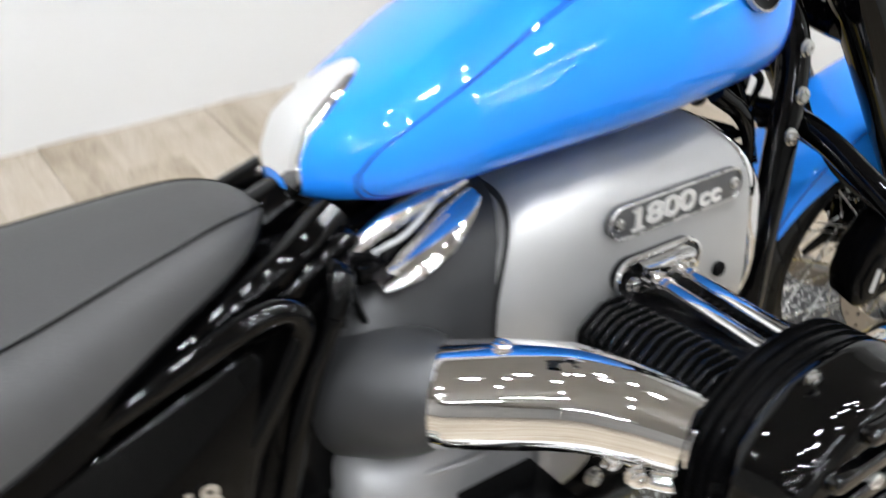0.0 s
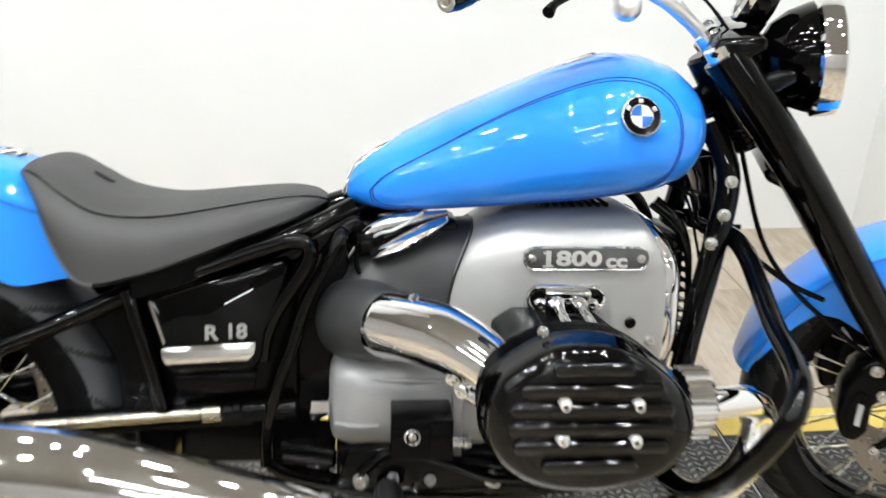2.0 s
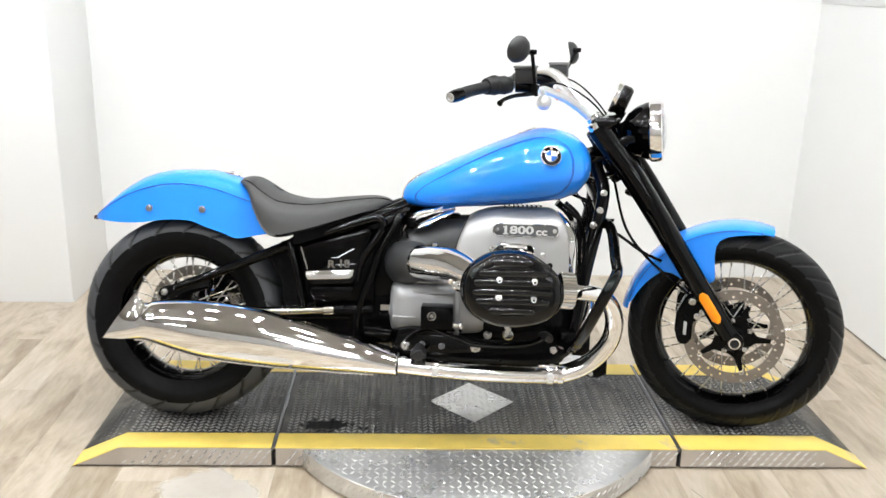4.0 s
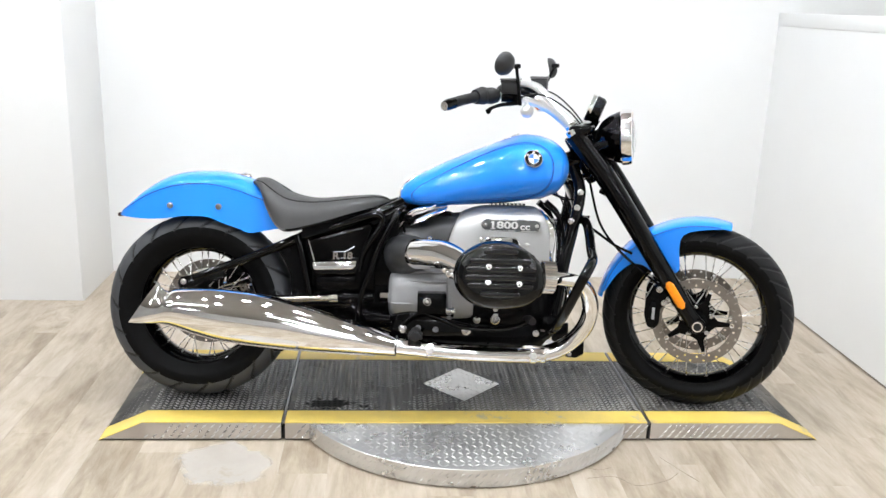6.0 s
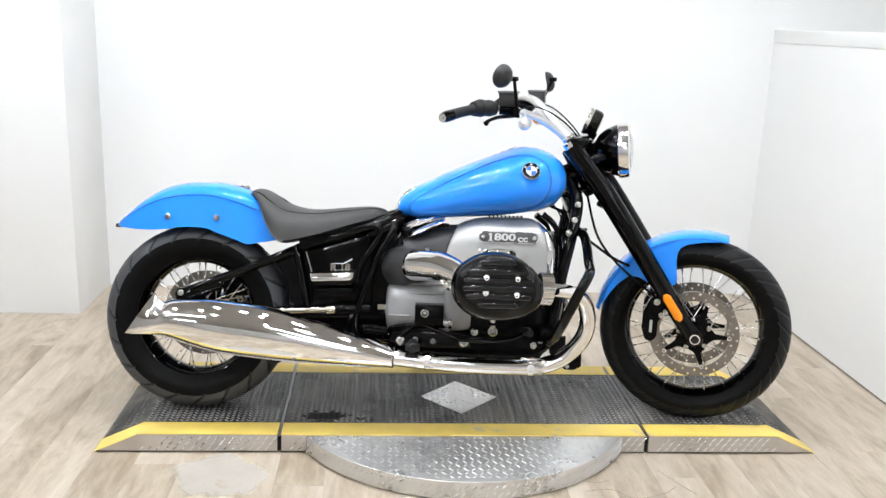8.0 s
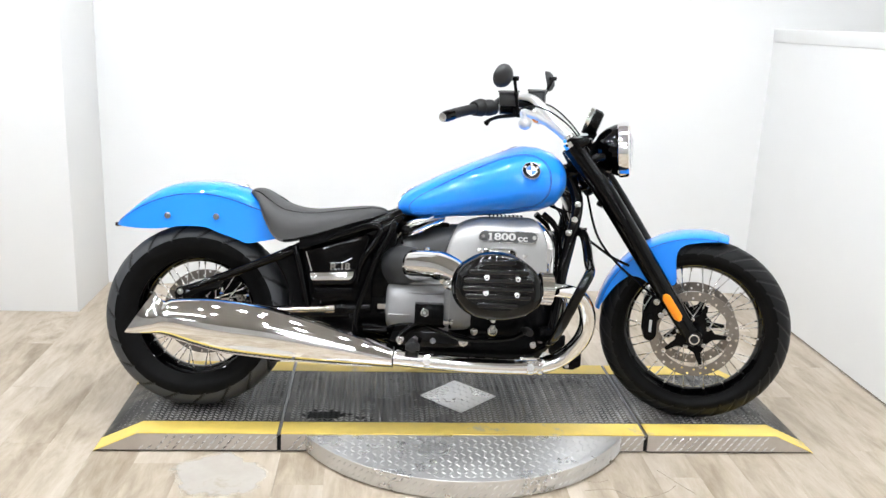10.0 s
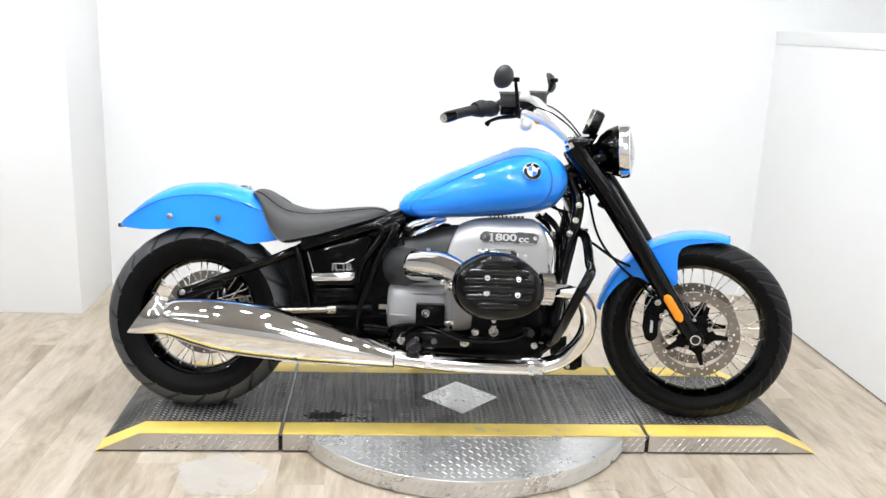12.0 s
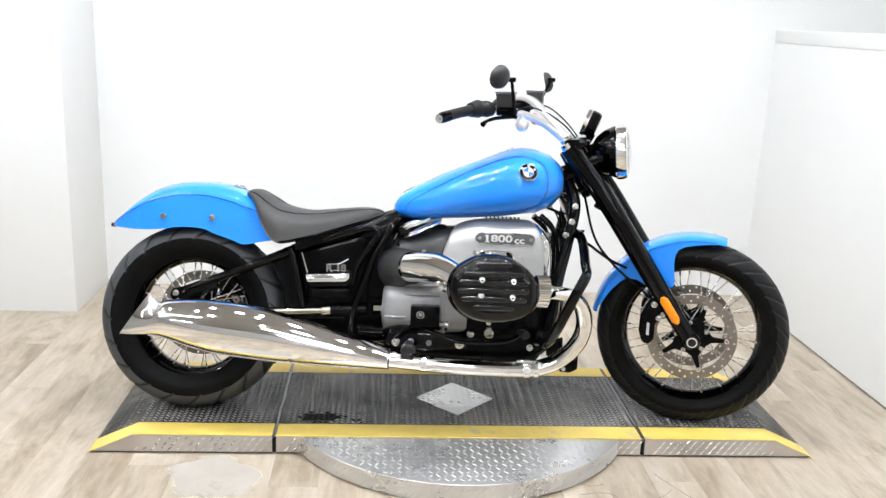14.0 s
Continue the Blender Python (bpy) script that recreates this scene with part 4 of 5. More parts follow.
# headlight and instrument
HL = S @ axis((1.442, 0, 0.941), (0.997, 0, 0.077))
shell = part("headlight", lathe([(0.010, -0.086), (0.034, -0.083), (0.058, -0.068), (0.077, -0.042), (0.088, -0.012), (0.091, 0.004), (0.080, 0.004)], 48, HL), GLOSS, bike, "round gloss black headlight shell")
part("bezel", lathe([(0.090, -0.004), (0.096, 0.0), (0.0965, 0.022), (0.094, 0.033), (0.088, 0.036), (0.085, 0.030), (0.085, 0.0)], 48, HL, True), CHROME, shell, "chrome headlight ring")
part("glass", lathe([(0.086, 0.025), (0.080, 0.032), (0.055, 0.042), (0.025, 0.047), (0.002, 0.048)], 40, HL), LENS, shell, "clear headlight glass")
part("lamp_bowl", lathe([(0.084, 0.022), (0.060, 0.006), (0.025, -0.006), (0.002, -0.008)], 40, HL), CHROME, shell, "bright reflector bowl")
both_ear = [moved(tube([(1.395, sg * 0.098, 0.925), (1.37, sg * 0.112, 0.92), (1.345, sg * 0.115, 0.905)], [0.012, 0.016, 0.02], 12, 4), S) for sg in (-1, 1)]
for ear in both_ear:
    part("headlight_ear", ear, SATIN, shell)
POD = S @ axis((1.348, 0, 1.034), (-0.93, 0, 0.36))
pod = part("instrument", lathe([(0.012, -0.026), (0.038, -0.024), (0.045, -0.014), (0.046, 0.016), (0.044, 0.022), (0.040, 0.022)], 40, POD), GLOSS, bike, "round black instrument housing")
part("bezel", lathe([(0.046, 0.010), (0.049, 0.014), (0.049, 0.024), (0.044, 0.029), (0.040, 0.026), (0.040, 0.012)], 40, POD, True), CHROME, pod, "chrome instrument ring")
part("dial", lathe([(0.040, 0.018), (0.040, 0.022), (0.002, 0.0225)], 32, POD), DARK, pod, "dark instrument dial")
part("stalk", moved(tube([(1.352, 0, 1.0), (1.338, 0, 0.975), (1.325, 0, 0.955)], 0.014, 12, 4), S), SATIN, pod)

# handlebar and controls
BAR = [(1.268, 0.040, 0.968), (1.235, 0.055, 1.000), (1.185, 0.085, 1.038), (1.125, 0.130, 1.066), (1.060, 0.175, 1.080), (0.990, 0.222, 1.080), (0.945, 0.292, 1.070), (0.912, 0.372, 1.058)]
bar_line = [V(*p) for p in BAR]
full = [V(p.x, -p.y, p.z) for p in bar_line[::-1]] + [V(1.272, 0, 0.965)] + [p + V(0, 0, dz) for p, dz in zip(bar_line, (0, 0, 0.010, 0.034, 0.030, 0, 0, 0))]
bar = part("handlebar", moved(tube(full[2:-2], [0.0115] * 2 + [0.012] * 4 + [0.011, 0.011, 0.011, 0.015, 0.015] + [0.0115] * 2, 16, 6), S), BRIGHT, bike, "chrome swept-back handlebar")
for sg in (-1, 1):
    part("riser", moved(rod((1.285, sg * 0.045, 0.955), (1.262, sg * 0.045, 0.985), 0.022, 20, 0.005), S), CHROME, bar, "chrome handlebar clamp")
for sg in (-1, 1):
    f = lambda x, y, z: V(x, sg * y, z)
    a, b, c = f(0.983, 0.228, 1.079), f(0.945, 0.292, 1.070), f(0.917, 0.355, 1.060)
    grip = part("grip", moved(tube([a, b, c], [0.0175, 0.0168, 0.0172], 20, 6), S), GRIP, bar, "black rubber grip")
    part("bar_end", moved(tube([f(0.921, 0.346, 1.061), f(0.910, 0.372, 1.057), f(0.9035, 0.390, 1.054)], [0.0185, 0.0185, 0.015], 20, 4), S), GLOSS, bar, "black bar end weight")
    part("bar_end_cap", moved(lathe([(0.0135, 0), (0.013, 0.003), (0.008, 0.004), (0.006, 0.001)], 20, axis(f(0.9032, 0.391, 1.0538), f(-0.38, 0.9, -0.16))), S), STEEL, bar, "steel bar end cap")
    part("switch_housing", moved(merge(tube([f(1.000, 0.212, 1.081), f(0.990, 0.220, 1.081), f(0.972, 0.244, 1.078)], [0.027, 0.030, 0.024], 20, 4), tube([f(1.035, 0.19, 1.080), f(1.018, 0.203, 1.081), f(1.002, 0.213, 1.081)], [0.022, 0.028, 0.026], 18, 4)), S), GRIP, bar, "black switch housing")
    part("brake_reservoir", moved(merge(box(1.050, 1.108, *sorted((sg * 0.165, sg * 0.215)), 1.088, 1.132, 0.006, 2), box(1.049, 1.109, *sorted((sg * 0.164, sg * 0.216)), 1.124, 1.131, 0.002, 2)), S @ Matrix.Translation((0.045 if sg > 0 else 0.0, 0, 0))), GREYCAP, bar, "black fluid reservoir")
    part("reservoir_lid", moved(box(1.046, 1.112, *sorted((sg * 0.161, sg * 0.219)), 1.1315, 1.139, 0.003, 2), S @ Matrix.Translation((0.045 if sg > 0 else 0.0, 0, 0))), LIDGREY, bar, "lighter grey reservoir lid")
    part("lever_mount", moved(merge(tube([f(1.05, 0.185, 1.082), f(1.085, 0.180, 1.078), f(1.112, 0.172, 1.066)], [0.022, 0.020, 0.014], 14, 4), rod(f(1.100, 0.195, 1.086), f(1.100, 0.195, 1.052), 0.010, 12, 0.002)), S), SATIN, bar)
    part("lever", moved(tube([f(1.100, 0.195, 1.058), f(1.082, 0.218, 1.056), f(1.058, 0.258, 1.054), f(1.038, 0.305, 1.046), f(1.030, 0.325, 1.036)], [0.007, 0.0065, 0.006, 0.0055, 0.009], 12, 6), S), SATIN, bar, "black hand lever")
    part("turn_signal", moved(merge(lathe([(0.006, -0.022), (0.017, -0.018), (0.0215, -0.006), (0.0215, 0.004), (0.018, 0.013), (0.008, 0.019), (0.001, 0.020)], 24, axis(f(1.135, 0.185, 1.032), (0.55, sg * 0.84, 0))), rod(f(1.135, 0.175, 1.05), f(1.12, 0.140, 1.062), 0.007, 10)), S), BRIGHT, bar, "chrome turn signal")
    part("signal_lens", moved(lathe([(0.0165, -0.018), (0.013, -0.024), (0.003, -0.027)], 24, axis(f(1.135, 0.185, 1.032), (0.55, sg * 0.84, 0))), S), AMBER, bar, "amber turn signal lens")
    if sg < 0:
        head_c, facing, s0, s1 = V(1.076, -0.300, 1.186), V(0.80, -0.55, -0.28), V(1.118, -0.222, 1.052), V(1.100, -0.215, 1.176)
    else:
        head_c, facing, s0, s1 = V(1.150, 0.300, 1.168), V(0.97, 0.12, 0.20), V(1.130, 0.235, 1.090), V(1.172, 0.262, 1.176)
    stem = part("mirror_stem", moved(merge(tube([s0, s0.lerp(s1, 0.5), s1], 0.0055, 10, 4), rod(s1 + V(0.014, 0, 0.002), s1 - V(0.014, 0, -0.002), 0.0075, 12, 0.002), tube([s1, s1.lerp(head_c, 0.5) + V(0, 0, 0.004), head_c], 0.005, 10, 4)), S), SATIN, bike, "black mirror stem")
    mm = axis(head_c, facing) @ Matrix.Diagonal((0.95, 0.95, 1, 1))
    part("mirror_head", moved(lathe([(0.002, 0.024), (0.022, 0.021), (0.036, 0.011), (0.041, -0.001), (0.040, -0.007)], 32, mm), S), GREYCAP, stem, "round black mirror back")
    part("mirror_glass", moved(lathe([(0.0385, -0.0065), (0.0385, -0.0085), (0.002, -0.0086)], 32, mm), S), CHROME, stem, "mirror glass")
for sg, mid in ((-1, 0.06), (1, 0.05)):
    part("control_cable", moved(tube([(1.09, sg * 0.18, 1.072), (1.17, sg * 0.13, 1.085), (1.26, sg * mid, 1.030), (1.33, sg * 0.03, 0.94), (1.36, sg * 0.03, 0.86)], 0.0028, 8, 8), S), SATIN, bike, "black control cable")
part("brake_hose", moved(tube([(1.34, -0.06, 0.80), (1.385, -0.105, 0.66), (1.45, -0.10, 0.57), (1.53, -0.095, 0.50), (1.595, -0.10, 0.452)], 0.0042, 8, 8), S), SATIN, bike, "black brake hose")
part("brake_hose", moved(tube([(1.30, -0.085, 0.665), (1.37, -0.11, 0.63), (1.44, -0.115, 0.585), (1.50, -0.10, 0.555)], 0.005, 8, 8), S), SATIN, bike, "black brake hose")

# frame
both("downtube", tube([(1.266, -0.070, 0.83), (1.288, -0.102, 0.745), (1.266, -0.116, 0.62), (1.240, -0.120, 0.50), (1.218, -0.120, 0.36), (1.196, -0.112, 0.265), (1.12, -0.090, 0.225)], 0.0195, 16, 6), GLOSS, bike, "gloss black frame tube")
part("backbone", tube([(1.30, 0, 0.87), (1.16, 0, 0.82), (0.95, 0, 0.76), (0.74, 0, 0.70), (0.60, 0, 0.655)], 0.030, 16, 6), GLOSS, bike)
both("seat_rail", tube([(0.315, -0.085, 0.548), (0.42, -0.096, 0.579), (0.512, -0.096, 0.609), (0.55, -0.095, 0.627), (0.597, -0.093, 0.648), (0.643, -0.088, 0.668), (0.69, -0.072, 0.690)], 0.018, 16, 6), GLOSS, bike, "gloss black upper frame tube")
both("side_tube", tube([(0.549, -0.120, 0.270), (0.551, -0.126, 0.335), (0.566, -0.130, 0.402), (0.589, -0.130, 0.467), (0.618, -0.128, 0.550), (0.647, -0.126, 0.604), (0.659, -0.124, 0.626), (0.669, -0.118, 0.648), (0.672, -0.092, 0.658)], [0.013, 0.0115, 0.011, 0.011, 0.011, 0.011, 0.0130, 0.0135, 0.012], 16, 6), GLOSS, bike, "gloss black frame tube")
both("tube_collar", lathe([(0.0110, -0.004), (0.0145, -0.003), (0.0145, 0.003), (0.0110, 0.004)], 18, axis((0.6545, -0.1248, 0.6175), (0.46, 0.05, 0.88))), GLOSS, bike)
both("frame_lug", prism([(0.545, 0.607), (0.600, 0.640), (0.690, 0.684), (0.704, 0.676), (0.690, 0.656), (0.655, 0.630), (0.632, 0.616), (0.600, 0.606)], -0.108, -0.070, 0.012, 3), GLOSS, bike, "gloss black cast frame lug")
both("inner_tube", tube([(0.365, -0.122, 0.567), (0.45, -0.125, 0.598), (0.54, -0.127, 0.629), (0.592, -0.130, 0.645), (0.619, -0.131, 0.640), (0.622, -0.131, 0.618), (0.602, -0.131, 0.582), (0.573, -0.130, 0.54), (0.555, -0.128, 0.50), (0.546, -0.126, 0.455)], 0.0125, 12, 6), GLOSS, bike, "gloss black panel hoop")
both("rear_stay", tube([(0.340, -0.120, 0.565), (0.352, -0.125, 0.520), (0.368, -0.125, 0.455), (0.384, -0.120, 0.37)], 0.013, 12, 6), GLOSS, bike)
both("swingarm_tube", tube([(-0.010, -0.118, 0.415), (0.11, -0.120, 0.462), (0.24, -0.118, 0.515), (0.345, -0.105, 0.560)], [0.012, 0.014, 0.015, 0.017], 14, 6), GLOSS, bike, "gloss black swingarm tube")
both("axle_plate", prism([(-0.062, 0.396), (-0.052, 0.416), (0.01, 0.432), (0.10, 0.452), (0.095, 0.415), (0.045, 0.400), (0.030, 0.360), (0.05, 0.29), (-0.02, 0.285), (-0.04, 0.34)], -0.126, -0.106, 0.005, 2), GLOSS, bike, "gloss black axle plate")
part("bolt", bolt((-0.040, -0.127, 0.402), (0, -1, 0), 0.008, 0.006), STEEL, bike)
both("lower_swingarm", tube([(0.02, -0.105, 0.316), (0.18, -0.105, 0.335), (0.36, -0.100, 0.345), (0.52, -0.09, 0.35)], 0.022, 14, 4), SATIN, bike)
both("cradle_tube", tube([(1.12, -0.08, 0.225), (0.95, -0.10, 0.205), (0.75, -0.11, 0.215), (0.60, -0.118, 0.250), (0.553, -0.120, 0.275)], 0.017, 12, 6), GLOSS, bike)
for bx, by, bz in ((1.286, -0.121, 0.742), (1.275, -0.130, 0.690), (1.256, -0.135, 0.645)):
    part("bolt", bolt((bx, by, bz), (0, -1, 0), 0.0085, 0.007), STEEL, bike)
part("neck_gusset", prism([(1.235, 0.80), (1.285, 0.78), (1.298, 0.70), (1.288, 0.66), (1.265, 0.735)], -0.045, 0.045, 0.008, 2), GLOSS, bike)
part("wiring", tube([(1.20, -0.07, 0.735), (1.235, -0.10, 0.715), (1.25, -0.08, 0.675), (1.285, -0.06, 0.66), (1.33, -0.07, 0.66)], 0.0045, 8, 8), SATIN, bike)
for pts, r in (([(0.722, -0.085, 0.645), (0.733, -0.094, 0.653), (0.750, -0.094, 0.657), (0.774, -0.091, 0.669), (0.800, -0.085, 0.684)], 0.0026), ([(0.72, -0.06, 0.66), (0.695, -0.09, 0.62), (0.70, -0.10, 0.585), (0.73, -0.09, 0.56)], 0.004)):
    part("hose", tube(pts, r, 8, 8), SATIN if r > 0.0035 else LABELDARK, bike)
for pts in ([(1.19, -0.06, 0.742), (1.222, -0.085, 0.728), (1.262, -0.092, 0.716)], [(1.205, -0.05, 0.752), (1.235, -0.07, 0.705), (1.25, -0.085, 0.640), (1.258, -0.09, 0.60)], [(1.225, -0.04, 0.77), (1.262, -0.07, 0.775), (1.300, -0.085, 0.785), (1.335, -0.07, 0.800)]):
    part("wire", tube(pts, 0.0026, 8, 6), SATIN, bike, "thin black wire")
part("connector_block", merge(box(0.690, 0.735, -0.085, -0.045, 0.615, 0.650, 0.005), box(0.700, 0.722, -0.100, -0.085, 0.622, 0.640, 0.003)), SATIN, bike, "black connector block")
part("electrics_tray", merge(box(0.62, 0.86, -0.055, 0.055, 0.46, 0.665, 0.01), box(0.56, 0.68, -0.090, 0.090, 0.40, 0.630, 0.01)), SATIN, bike, "dark parts between frame and engine")
part("battery_box", merge(box(0.385, 0.60, -0.105, 0.105, 0.37, 0.585, 0.012), box(0.40, 0.655, -0.085, 0.085, 0.255, 0.50, 0.012)), SATIN, bike, "black battery box")
part("inner_mudguard", loft([[V(0.345 * math.cos(a) * s, y, 0.316 + 0.345 * math.sin(a) * s) for y, s in ((-0.105, 0.99), (-0.1, 1.15), (0.1, 1.15), (0.105, 0.99), (0.1, 0.97), (-0.1, 0.97))] for a in (radians(-10 + 47 * i / 20) for i in range(21))]), SATIN, bike, "black inner mudguard")
part("shock_absorber", merge(rod((0.30, 0.0, 0.52), (0.55, 0.0, 0.60), 0.03, 16, 0.005), tube([(0.3, 0, 0.5), (0.36, 0, 0.45), (0.37, 0, 0.36)], 0.03, 12, 4)), SATIN, bike)

both("inner_panel", prism([(0.316, 0.36), (0.314, 0.538), (0.338, 0.578), (0.42, 0.605), (0.42, 0.36)], -0.104, -0.096, 0.003, 1), SATIN, bike, "black inner panel behind the rear stay")

# side covers
side_outline = [(0.374, 0.552), (0.385, 0.560), (0.580, 0.620), (0.591, 0.606), (0.576, 0.560), (0.553, 0.505), (0.546, 0.462), (0.534, 0.446), (0.410, 0.440), (0.402, 0.450)]
for sg in (-1, 1):
    ys = sorted((sg * 0.138, sg * 0.152))
    TILT = Matrix.Translation((0, sg * 0.148, 0.455)) @ Matrix.Rotation(radians(9 * sg), 4, "X") @ Matrix.Translation((0, sg * -0.148, -0.455))
    cover = part("side_cover", moved(prism(side_outline, *ys, 0.006, 3), TILT), GLOSS, bike, "gloss black side cover")
    part("edge_trim", moved(tube([(0.378, sg * 0.1535, 0.553), (0.400, sg * 0.1535, 0.487)], 0.0022, 8, 1), TILT), CHROME, cover, "thin chrome edge trim")
    part("badge_bar", moved(prism([(0.394, 0.481), (0.540, 0.490), (0.538, 0.472), (0.528, 0.461), (0.402, 0.455), (0.396, 0.466)], *sorted((sg * 0.151, sg * 0.159)), 0.003, 2), TILT), CHROME, cover, "chrome badge bar")
    face = Matrix.Rotation(radians(90), 4, "X") if sg < 0 else Matrix.Rotation(radians(180), 4, "Z") @ Matrix.Rotation(radians(90), 4, "X")
    for text, x, wide in (("R", 0.4705 if sg < 0 else 0.512, 1.12), ("18", 0.509 if sg < 0 else 0.474, 1.10)):
        z = 0.5025 + (x - 0.458) * 0.06
        part("badge_letter", moved(lettering(text, 0.0315, 0.0022, Matrix.Translation((x, sg * 0.1535, z)) @ face, wide, 0.0010), TILT), CHROME, cover, "raised bright badge character")
    part("lower_panel", prism([(0.408, 0.434), (0.540, 0.438), (0.534, 0.408), (0.416, 0.403)], *sorted((sg * 0.130, sg * 0.145)), 0.005, 2), SATIN, bike, "satin black lower panel")

# drive shaft on the near side
shaft = part("drive_shaft", merge(rod((0.055, -0.115, 0.333), (0.470, -0.118, 0.362), 0.0105, 20), rod((0.445, -0.118, 0.360), (0.480, -0.118, 0.363), 0.0165, 20, 0.003), rod((0.10, -0.115, 0.336), (0.135, -0.115, 0.339), 0.0175, 20, 0.004)), NICKEL, bike, "bright nickel drive shaft")
part("shaft_joint", merge(rod((0.480, -0.118, 0.363), (0.600, -0.12, 0.367), 0.017, 16, 0.003), rod((0.495, -0.118, 0.364), (0.512, -0.118, 0.365), 0.020, 16, 0.003)), SATIN, shaft)
part("shaft_nut", lathe([(0.016, -0.016), (0.018, -0.014), (0.018, 0.012), (0.014, 0.016)], 6, axis((0.636, -0.125, 0.369), (1, 0, 0))), CHROME, shaft, "bright steel nut")
part("rear_brake_caliper", box(0.06, 0.15, 0.05, 0.12, 0.38, 0.45, 0.01), SATIN, bike, "black rear brake caliper")
part("final_drive", lathe([(0.03, -0.04), (0.062, -0.03), (0.07, 0.0), (0.06, 0.03), (0.03, 0.04)], 28, axis((0.0, -0.06, 0.316), (0, 1, 0))), SATIN, bike, "black final drive housing")


# engine
def shaped(x, w, top, bot, n_up=4.0, n_low=4.0, seg=48, split=0.5, yc=0.0):
    c = bot + split * (top - bot)
    ring = []
    for k in range(seg):
        a = 2 * math.pi * k / seg
        sa, ca = math.sin(a), math.cos(a)
        n, h = (n_up, top - c) if ca > 0 else (n_low, c - bot)
        ring.append(V(x, yc - w * math.copysign(abs(sa) ** (2 / n), sa), c + h * math.copysign(abs(ca) ** (2 / n), ca)))
    return ring


def swept(bm, x0, reach, z0, z1, push):
    """Pulls the rear edge forward towards the top."""
    for v in bm.verts:
        near = max(0.0, 1 - (v.co.x - x0) / reach)
        v.co.x += push * near * max(0.0, min(1.0, (v.co.z - z0) / (z1 - z0))) ** 2
    return bm


def raked(bm):
    """Rounds the front edge back towards the top."""
    for v in bm.verts:
        near = max(0.0, min(1.0, (v.co.x - 1.12) / 0.074))
        v.co.x -= 0.042 * near * max(0.0, min(1.0, (v.co.z - 0.565) / 0.125)) ** 2
    return bm


def along(rows, n=5, **kw):
    pr = [spline([(r[0], 0, r[k]) for r in rows], n) for k in range(1, len(rows[0]))]
    xs = [p.x for p in pr[0]]
    return loft([shaped(xs[i], *[p[i].z for p in pr], **kw) for i in range(len(xs))])


block = part("engine_housing", raked(swept(along([(0.834, 0.100, 0.650, 0.44), (0.841, 0.112, 0.662, 0.43), (0.865, 0.123, 0.674, 0.42), (0.91, 0.138, 0.684, 0.41), (0.97, 0.149, 0.690, 0.405), (1.06, 0.151, 0.692, 0.40), (1.14, 0.150, 0.692, 0.40), (1.176, 0.147, 0.688, 0.41), (1.187, 0.141, 0.678, 0.42), (1.191, 0.124, 0.660, 0.44)], n_up=3.6, n_low=5, split=0.55), 0.834, 0.16, 0.50, 0.68, 0.062)), CAST, bike, "silver grey cast engine housing")
joint = shaped(0.8375, 0.1075, 0.657, 0.432, 3.6, 5, 64, 0.55)
part("housing_joint", swept(tube(joint + [joint[0]], 0.0032, 6, 1), 0.834, 0.16, 0.50, 0.68, 0.062), GAPDARK, block, "dark joint line")
plate_y = -0.1505
plate = part("nameplate", prism(stadium(1.0525, 0.6245, 0.0810, 0.0185), plate_y - 0.004, plate_y + 0.004, 0.0012, 2), PLATE, block, "dark rounded nameplate")
rim_pts = [(x, plate_y - 0.0042, z) for x, z in stadium(1.0525, 0.6245, 0.0810, 0.0178)]
part("plate_rim", tube(rim_pts + [rim_pts[0]], 0.0017, 8, 1), STEEL, plate, "raised bright rim")
LM = Matrix.Translation((1.028, plate_y - 0.0045, 0.6240)) @ Matrix.Rotation(radians(90), 4, "X")
part("lettering", merge(lettering("1800", 0.0320, 0.0014, LM, 1.50, 0.0010), box(0.9835, 1.0005, plate_y - 0.0059, plate_y - 0.0031, 0.6112, 0.6142), box(0.9840, 0.9915, plate_y - 0.0059, plate_y - 0.0031, 0.6322, 0.6355)), LETTER, plate, "raised bright numbers reading 1800")
part("lettering", lettering("cc", 0.030, 0.0014, LM @ Matrix.Translation((0.0715, -0.0035, 0)), 1.30, 0.0009), LETTER, plate, "raised bright letters reading cc")
for x in (0.9660, 1.1390):
    part("bolt", bolt((x, plate_y - 0.004, 0.6245), (0, -1, 0), 0.0055, 0.003), STEEL, plate)
port = part("pushrod_port", prism(stadium(1.021, 0.561, 0.039, 0.0215), -0.162, -0.146, 0.003, 2), GLOSS, block, "black pushrod plate with bright fittings")
part("port_rim", tube([(x, -0.1605, z) for x, z in stadium(1.021, 0.561, 0.039, 0.0205)] + [(1.060, -0.1605, 0.5405)], 0.0034, 8, 1), CHROME, port, "chrome rim")
for x in (0.980, 1.062):
    part("bolt", bolt((x, -0.162, 0.553), (0, -1, 0), 0.0085, 0.007), CHROME, port)
for x in (1.003, 1.039):
    part("pushrod_tube", merge(rod((x, -0.152, 0.560), (x + 0.004, -0.335, 0.535), 0.0088, 16), rod((x, -0.158, 0.559), (x, -0.180, 0.556), 0.0125, 16, 0.003), rod((x, -0.184, 0.5555), (x, -0.192, 0.554), 0.0115, 16, 0.002)), CHROME, port, "chrome pushrod tube")
part("port_clamp", merge(box(0.985, 1.057, -0.180, -0.162, 0.566, 0.580, 0.004), bolt((1.021, -0.170, 0.562), (0, -1, 0), 0.008, 0.008)), CHROME, port, "chrome clamp")
